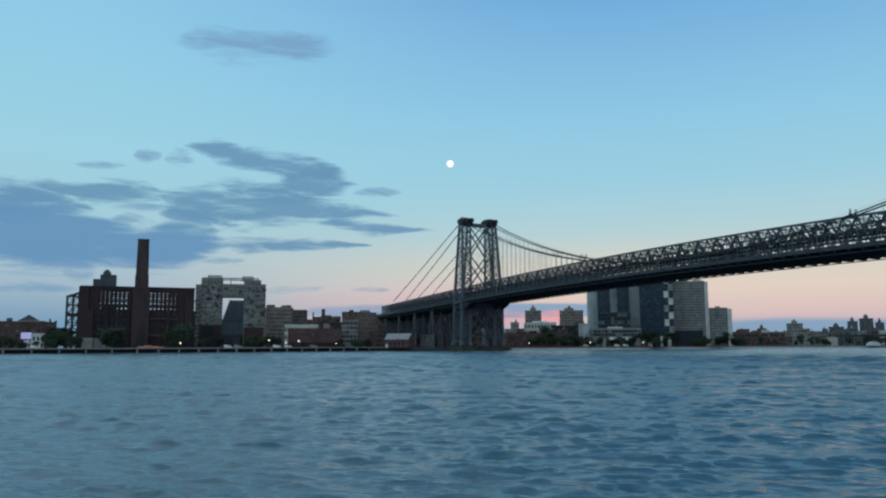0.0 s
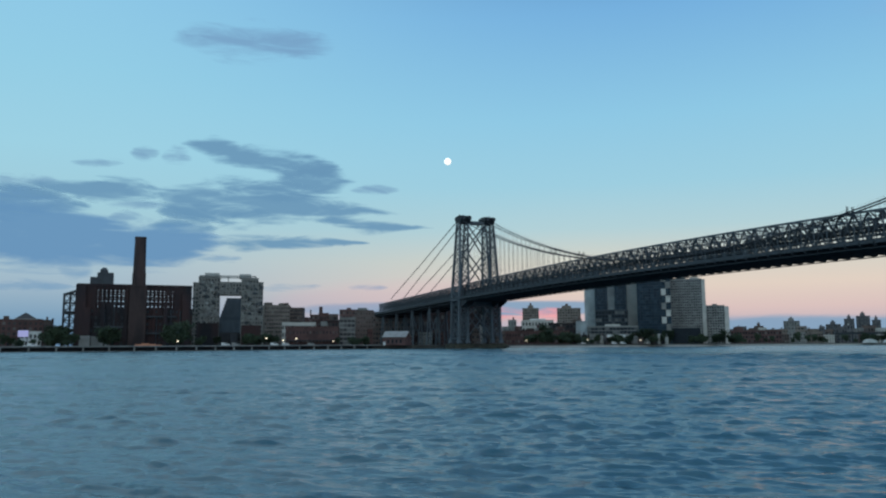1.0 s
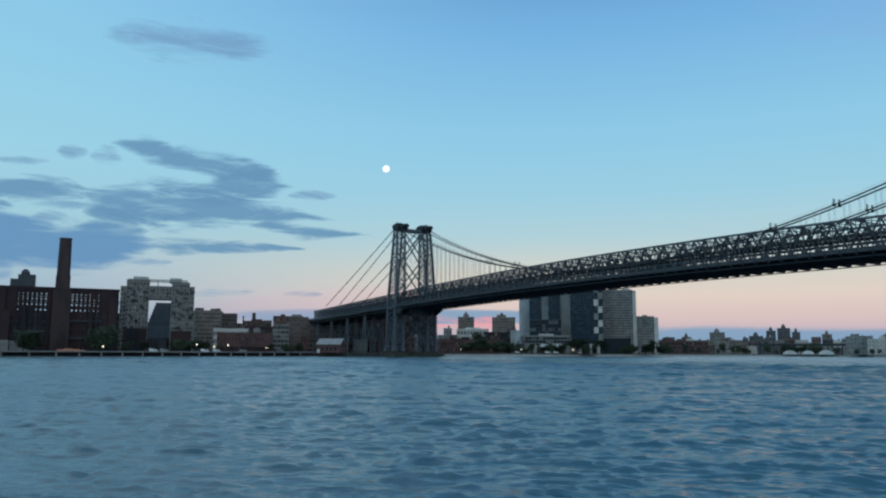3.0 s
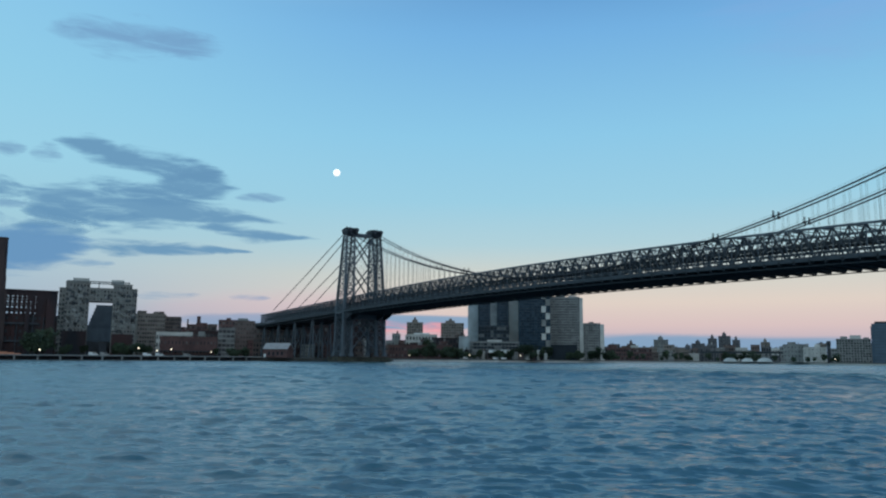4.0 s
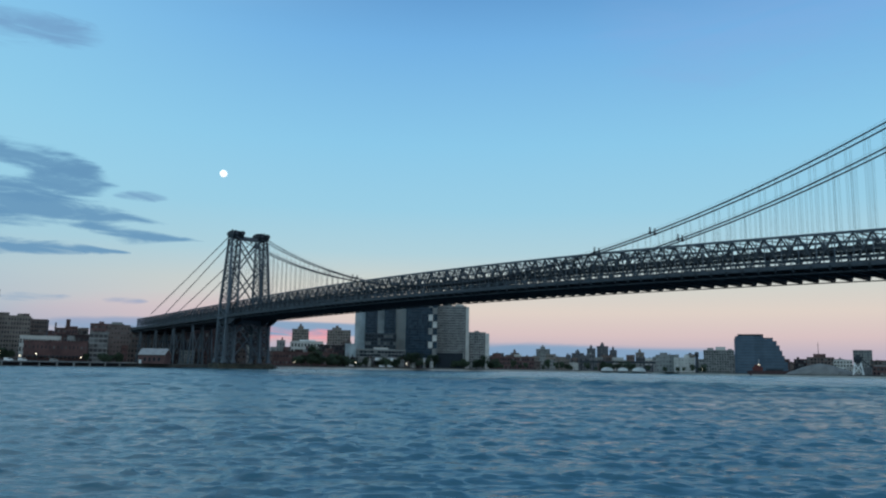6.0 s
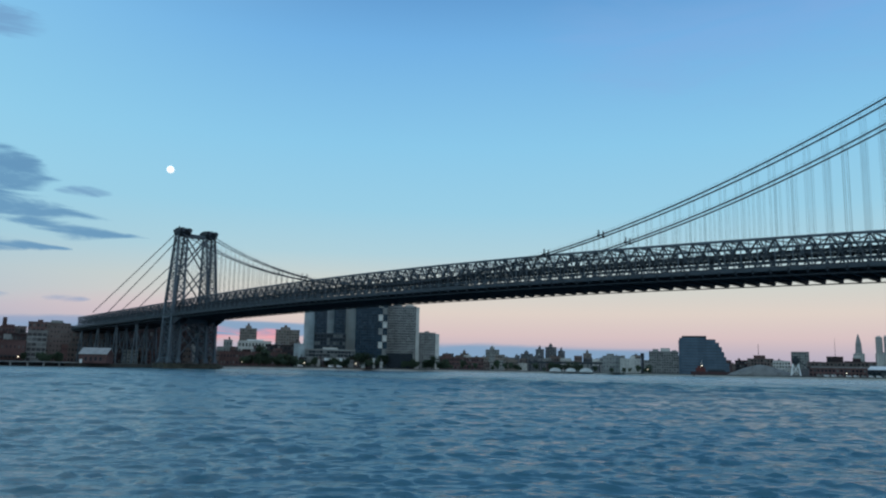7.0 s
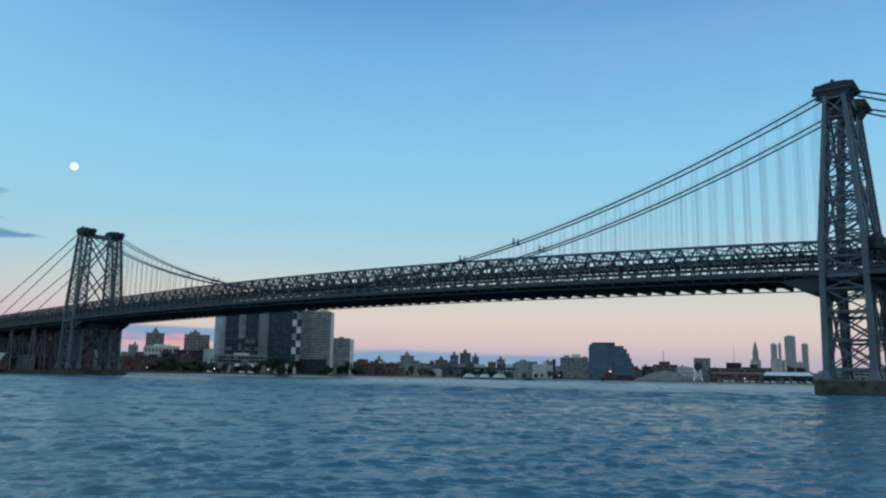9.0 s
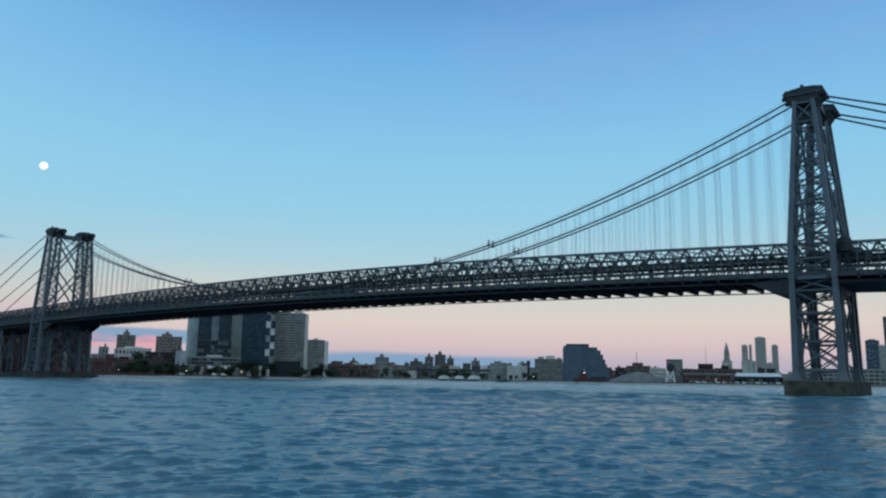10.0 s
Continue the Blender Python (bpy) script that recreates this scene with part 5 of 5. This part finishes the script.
trees(-91.5, -90.3, 575, 600, 6, 1.2, 1.7)
trees(-97, -89.7, 530, 570, 16, 0.5, 0.9)
trees(-88.0, -86.3, 555, 570, 8, 1.1, 1.5)
trees(-84.3, -82.6, 555, 570, 7, 1.1, 1.5)
trees(-82.0, -76.5, 575, 600, 16, 0.6, 1.0)
trees(-73.0, -69.4, 590, 600, 9, 0.5, 0.9)
trees(-58.6, -54.6, 735, 755, 20, 0.8, 1.4)
trees(-57.2, -56.0, 790, 820, 5, 1.6, 2.0)
trees(-54.5, -50.8, 765, 778, 14, 0.6, 1.0)
trees(-50.6, -48.0, 785, 800, 18, 0.9, 1.4)
trees(-47.9, -43.6, 845, 870, 20, 0.7, 1.2)
trees(-44.0, -33.0, 1130, 1180, 24, 0.7, 1.3)
trees(-33.0, -29.0, 1030, 1050, 8, 0.6, 1.0)


# ---- clouds ----
def cloud_material(name, col, soft, size, thick, ragged=3.0):
    m = bpy.data.materials.new(name)
    m.use_nodes = True
    N, L = m.node_tree.nodes, m.node_tree.links
    N.clear()
    out, mix, tr, em = N.new("ShaderNodeOutputMaterial"), N.new("ShaderNodeMixShader"), N.new("ShaderNodeBsdfTransparent"), N.new("ShaderNodeEmission")
    em.inputs[0].default_value = col
    uv = N.new("ShaderNodeTexCoord")
    info = N.new("ShaderNodeObjectInfo")
    sep = N.new("ShaderNodeSeparateXYZ")
    L.new(uv.outputs["UV"], sep.inputs[0])
    # rounded fall-off towards the cloud's rim
    def mth(op, a, b=None):
        n = N.new("ShaderNodeMath")
        n.operation = op
        for i, q in enumerate((a, b)):
            if q is None:
                continue
            if isinstance(q, (int, float)):
                n.inputs[i].default_value = q
            else:
                L.new(q, n.inputs[i])
        return n.outputs[0]
    cx, cy = mth("ABSOLUTE", mth("MULTIPLY_ADD", sep.outputs[0], 2.0)), mth("ABSOLUTE", mth("MULTIPLY_ADD", sep.outputs[1], 2.0))
    for o in (cx, cy):
        o.node.inputs[0].links[0].from_node.inputs[2].default_value = -1.0
    rim = mth("SUBTRACT", 1.0, mth("ADD", mth("POWER", cx, 5.0), mth("POWER", cy, 1.7)))
    geo_, mp, nz = N.new("ShaderNodeNewGeometry"), N.new("ShaderNodeMapping"), N.new("ShaderNodeTexNoise")
    mp.inputs["Scale"].default_value = (1 / size, 1 / size, 5.5 / size)
    nz.inputs["Scale"].default_value, nz.inputs["Detail"].default_value, nz.inputs["Roughness"].default_value = 1.0, 6.0, 0.58
    nz.inputs["Distortion"].default_value = 0.5
    L.new(geo_.outputs["Position"], mp.inputs[0])
    L.new(mp.outputs[0], nz.inputs["Vector"])
    dens = mth("ADD", rim, mth("MULTIPLY", mth("SUBTRACT", nz.outputs[0], 0.5), ragged))
    mr = N.new("ShaderNodeMapRange")
    mr.interpolation_type = "SMOOTHSTEP"
    mr.inputs["From Min"].default_value, mr.inputs["From Max"].default_value = 0.12, 0.12 + soft
    mr.inputs["To Max"].default_value = thick
    L.new(dens, mr.inputs["Value"])
    L.new(mr.outputs[0], mix.inputs[0])
    L.new(tr.outputs[0], mix.inputs[1])
    L.new(em.outputs[0], mix.inputs[2])
    L.new(mix.outputs[0], out.inputs[0])
    return m


CLOUD = cloud_material("evening_cloud", lin(104, 149, 183), 0.9, 300.0, 0.92, 2.7)
CLOUD_BANK = cloud_material("evening_cloud_bank", lin(100, 146, 187), 0.7, 420.0, 0.94, 1.9)
CLOUD_THIN = cloud_material("thin_evening_cloud", lin(116, 156, 190), 1.3, 220.0, 0.8, 2.8)
CLOUD_FLAT = cloud_material("flat_cloud_bank", lin(126, 160, 190), 0.5, 900.0, 0.9, 0.9)
CLOUD_VEIL = cloud_material("high_veil", lin(140, 172, 218), 1.6, 700.0, 0.42, 2.2)
CLOUD_HIGH = cloud_material("high_evening_cloud", lin(116, 156, 194), 1.2, 300.0, 0.8, 2.6)
CLOUD_BLUSH = cloud_material("blush_haze", lin(214, 180, 192), 1.8, 700.0, 0.7, 0.8)
CLOUD_PINK = cloud_material("lit_pink_cloud", lin(238, 158, 164), 1.0, 300.0, 0.8)


def cloud(az0, az1, el0, el1, tilt=0.0, m=None, far=4300.0, label="soft grey blue streak of evening cloud"):
    """A long thin bank of cloud in the far sky, bent round the horizon."""
    nu, nv = 24, 6
    v, f, uvs = [], [], []
    for j in range(nv + 1):
        for i in range(nu + 1):
            a = radians(az0 + (az1 - az0) * i / nu)
            e = radians(el0 + (el1 - el0) * j / nv + tilt * (i / nu - 0.5))
            r_ = far + 30 * math.sin(5 * j / nv) + 25 * math.sin(7 * i / nu)
            v.append((EYE[0] + r_ * math.cos(e) * math.sin(a), EYE[1] + r_ * math.cos(e) * math.cos(a), EYE[2] + r_ * math.sin(e)))
            uvs.append((i / nu, j / nv))
    f = [(j * (nu + 1) + i, j * (nu + 1) + i + 1, (j + 1) * (nu + 1) + i + 1, (j + 1) * (nu + 1) + i) for j in range(nv) for i in range(nu)]
    me_ = bpy.data.meshes.new("cloud")
    me_.from_pydata(v, [], f)
    lay = me_.uv_layers.new(name="rim")
    for lp in me_.loops:
        lay.data[lp.index].uv = uvs[lp.vertex_index]
    me_.materials.append(m or CLOUD)
    ob = tagged(new("cloud", me_), label, "cloud", "evening clouds", "structure")
    ob.visible_shadow = False
    return ob


def streak(spine, m, far=4300.0, label="soft grey blue streak of evening cloud"):
    """A drifting streak of cloud: a spine of (bearing, elevation, half thickness in degrees), smoothly swelling and thinning."""
    nu, nv = 10 * (len(spine) - 1), 6
    at_ = np.linspace(0, len(spine) - 1, nu + 1)
    knots = np.arange(len(spine))
    az_, el_, th_ = (np.interp(at_, knots, [q[c] for q in spine]) for c in range(3))
    for c in (az_, el_, th_):
        c[3:-3] = np.convolve(c, np.ones(7) / 7, "valid")
    v, uvs = [], []
    for j in range(nv + 1):
        for i in range(nu + 1):
            a, e = radians(az_[i]), radians(el_[i] + th_[i] * (2 * j / nv - 1))
            v.append((EYE[0] + far * math.cos(e) * math.sin(a), EYE[1] + far * math.cos(e) * math.cos(a), EYE[2] + far * math.sin(e)))
            uvs.append((i / nu, j / nv))
    f = [(j * (nu + 1) + i, j * (nu + 1) + i + 1, (j + 1) * (nu + 1) + i + 1, (j + 1) * (nu + 1) + i) for j in range(nv) for i in range(nu)]
    me_ = bpy.data.meshes.new("cloud")
    me_.from_pydata(v, [], f)
    lay = me_.uv_layers.new(name="rim")
    for lp in me_.loops:
        lay.data[lp.index].uv = uvs[lp.vertex_index]
    me_.materials.append(m)
    ob = tagged(new("cloud", me_), label, "cloud", "evening clouds", "structure")
    ob.visible_shadow = False
    return ob


cloud(-38.0, 6.0, 17.5, 32.0, 2.0, CLOUD_VEIL, 4400.0, label="faint mauve veil of high cloud")
streak([(-83.6, 14.06, 0.32), (-81.4, 13.91, 1.03), (-79.0, 13.46, 1.03), (-76.1, 13.13, 1.10), (-73.7, 12.98, 1.19), (-71.1, 12.56, 0.55)], CLOUD)
streak([(-70.7, 12.08, 0.39), (-72.8, 12.19, 1.74), (-74.9, 11.71, 1.74), (-76.9, 11.22, 1.10), (-80.1, 10.91, 0.48)], CLOUD)
streak([(-97.3, 9.80, 0.64), (-92.2, 10.20, 0.87), (-89.5, 10.48, 0.94), (-86.6, 10.66, 1.03), (-84.3, 10.35, 1.19)], CLOUD)
streak([(-86.2, 10.54, 0.48), (-84.0, 10.29, 1.26), (-81.7, 10.11, 1.90), (-78.9, 10.24, 2.13), (-76.1, 10.24, 1.74), (-73.2, 10.20, 1.19), (-70.3, 9.89, 0.55), (-67.1, 9.55, 0.16)], CLOUD)
streak([(-85.1, 9.36, 0.39), (-83.2, 9.23, 0.94), (-80.5, 9.37, 0.87), (-77.3, 9.50, 0.48)], CLOUD)
streak([(-74.6, 9.17, 0.23), (-72.3, 8.90, 0.48), (-70.2, 8.60, 0.78), (-68.3, 8.58, 0.48), (-66.5, 8.64, 0.20), (-64.8, 8.56, 0.16)], CLOUD)
streak([(-99.5, 7.49, 3.78), (-94.7, 7.64, 3.47), (-92.7, 7.53, 3.00), (-90.7, 7.40, 2.68), (-87.9, 7.22, 2.20), (-85.0, 7.09, 2.20), (-82.3, 7.12, 1.90), (-80.0, 7.29, 1.19)], CLOUD_BANK)
streak([(-81.2, 7.25, 1.10), (-77.6, 7.41, 0.64), (-74.8, 7.48, 0.55), (-72.3, 7.49, 0.39), (-69.8, 7.44, 0.16)], CLOUD)
streak([(-96.6, 8.77, 0.94), (-94.8, 9.02, 1.19), (-92.8, 9.26, 1.10), (-91.1, 9.55, 0.94), (-89.0, 9.25, 0.39)], CLOUD)
streak([(-86.9, 13.19, 0.32), (-85.8, 13.25, 0.71), (-84.7, 13.27, 0.32)], CLOUD_THIN)
streak([(-85.0, 13.04, 0.32), (-83.8, 13.34, 0.87), (-82.5, 13.08, 0.55)], CLOUD_THIN)
streak([(-90.8, 12.24, 0.16), (-88.9, 12.32, 0.48), (-86.9, 12.46, 0.23)], CLOUD_THIN)
streak([(-71.5, 11.19, 0.23), (-69.9, 11.43, 0.55), (-67.5, 11.34, 0.23)], CLOUD_THIN)
streak([(-82.3, 6.01, 0.23), (-80.3, 6.15, 0.48), (-78.8, 6.07, 0.23)], CLOUD_THIN)
streak([(-91.2, 5.11, 0.23), (-90.0, 5.32, 1.10), (-88.7, 5.11, 0.71)], CLOUD_THIN)
streak([(-85.6, 8.24, 0.32), (-82.9, 8.45, 1.03), (-80.6, 8.15, 0.48)], CLOUD)
streak([(-95.7, 3.82, 0.32), (-92.5, 3.95, 0.55), (-89.8, 3.96, 0.23)], CLOUD_THIN)
streak([(-78.1, 4.01, 0.23), (-75.5, 4.14, 0.55), (-73.1, 4.21, 0.23)], CLOUD_THIN)
streak([(-71.6, 4.14, 0.23), (-70.0, 4.15, 0.32), (-68.3, 4.16, 0.16)], CLOUD_THIN)
streak([(-88.1, 8.74, 0.23), (-87.1, 8.93, 0.64), (-85.8, 8.89, 0.23)], CLOUD_THIN)
streak([(-88.4, 9.50, 0.23), (-86.5, 9.58, 0.48), (-84.3, 9.72, 0.23)], CLOUD_THIN)
streak([(-96.7, 10.54, 0.39), (-93.6, 10.66, 0.71), (-90.9, 10.92, 0.32)], CLOUD_THIN)
streak([(-84.8, 21.08, 0.64), (-82.1, 21.32, 1.42), (-79.7, 21.34, 1.74), (-76.8, 21.50, 1.58), (-74.3, 21.55, 1.26), (-71.5, 21.41, 0.39)], CLOUD_HIGH)
streak([(-78.7, 2.95, 0.94), (-73.9, 3.29, 1.58), (-68.9, 3.53, 1.74), (-63.9, 3.88, 1.58), (-59.7, 4.49, 0.78)], CLOUD_BLUSH)
cloud(-76.0, -50.0, 1.9, 3.3, 0.1, CLOUD_FLAT, label="low blue cloud bank near the horizon")
cloud(-62.5, -54.0, 1.5, 2.75, -0.3, CLOUD_PINK, 4280.0, label="pink lit cloud low over the city")
cloud(-49.5, -23.0, -0.8, 2.05, -0.5, CLOUD_FLAT, label="low blue cloud bank near the horizon")


# ---- quay clutter ----
def street_lamp(az, dist, tall, lit=True):
    x_, y_ = plan(az, dist)
    l = thing("street_lamp", "tall street lamp with a bright warm light", "street lamp", pose(x_, y_, GROUND), "quay lamps")
    part("pole", Shape().round(0, 0, 0.14, 0, tall, 0.08, 8), STEEL_DARK, l)
    part("lantern", Shape().round(0, 0, 0.3, tall, tall + 0.6, 0.45, 8).round(0, 0, 0.5, tall + 0.6, tall + 0.8, 0.12, 8), LAMP if lit else STEEL_DARK, l, "glowing lantern")


for a_, d_, t_ in ((-77.18, 560, 5.0), (-75.07, 572, 4.6), (-76.0, 575, 3.4), (-72.4, 600, 3.0), (-83.2, 540, 3.0), (-53.9, 760, 3.6), (-50.2, 770, 3.4), (-57.0, 745, 3.8), (-58.3, 742, 3.2),
                   (-29.2, 1020, 4.0), (-16.6, 985, 4.0), (-70.6, 605, 3.0)):
    street_lamp(a_, d_, t_)


def van(az, dist, turn, m, label):
    x_, y_ = plan(az, dist)
    v_ = thing("van", label, "van", pose(x_, y_, 3.0 if az < -68 else GROUND, 0, 0, -az + turn), "parked vehicles")
    prof = [(-2.6, 0.35), (2.6, 0.35), (2.6, 1.0), (1.9, 1.25), (1.3, 2.1), (-2.5, 2.2), (-2.6, 1.9)]
    n = len(prof)
    part("body", Shape().hull([(a, s * 0.95, z) for s in (-1, 1) for a, z in prof], [tuple(range(n)), tuple(range(n, 2 * n))[::-1]] + [(i, n + i, n + (i + 1) % n, (i + 1) % n) for i in range(n)]), m, v_)
    part("window", Shape().box(-0.4, 1.35, -0.98, 0.98, 1.35, 1.95), GLASS, v_)
    for sx in (-1.6, 1.6):
        for sy in (-0.9, 0.9):
            part("wheel", Shape().hull([(sx + 0.36 * math.cos(k * math.tau / 10), sy + d, 0.36 + 0.36 * math.sin(k * math.tau / 10)) for d in (-0.12, 0.12) for k in range(10)],
                                       [tuple(range(10)), tuple(range(10, 20))[::-1]] + [(k, 10 + k, 10 + (k + 1) % 10, (k + 1) % 10) for k in range(10)]), ASPHALT, v_)


for a_, d_, m_ in ((-80.0, 540, WHITE), (-76.62, 565, WHITE), (-75.82, 570, WHITE), (-79.3, 545, CONCRETE), (-74.0, 580, CONCRETE), (-92.2, 520, WHITE), (-52.0, 762, WHITE), (-51.4, 762, WHITE), (-54.2, 758, WHITE)):
    van(a_, d_, 8.0, m_, "pale van parked on the waterfront")
for k in range(14):
    van(-18.2 + k * 0.43, 985 + 4 * (k % 3), rs.uniform(-20, 20), WHITE if k % 3 else CONCRETE, "pale van parked in the yard")

x, y = plan(-92.75, 545)
sc = thing("lit_billboard", "small lit violet billboard screen on posts", "billboard", pose(x, y, GROUND, 0, 0, 92.75))
part("screen", Shape().box(-2.9, 2.9, -0.1, 0.1, 6.2, 10.2), SCREEN, sc)
part("frame", Shape().box(-3.2, 3.2, 0.12, 0.4, 5.9, 10.5), STEEL_DARK, sc)
for sx in (-2.4, 2.4):
    part("post", Shape().box(sx - 0.2, sx + 0.2, 0.12, 0.4, 0, 5.9), STEEL_DARK, sc)
ORANGE = mat("orange_barrier", (0.50, 0.20, 0.11), 0.7)
for k, (a_, w_, h_) in enumerate(((-85.75, 4.5, 1.3), (-85.3, 5.0, 1.8), (-84.85, 4.2, 1.4), (-84.45, 3.6, 1.0))):
    x, y = plan(a_, 499)
    pl = part("barrier", Shape().box(-w_ / 2, w_ / 2, -0.5, 0.5, 0, 0.5).taper((-w_ / 2, w_ / 2, -0.4, 0.4, 0.5), (-w_ / 2 + 0.3, w_ / 2 - 0.3, -0.2, 0.2, h_)), ORANGE)
    tagged(pl, "orange construction barrier on the promenade", "barrier", "orange barriers")
    pl.matrix_basis = pose(x, y, 3.0, 0, 0, -a_)
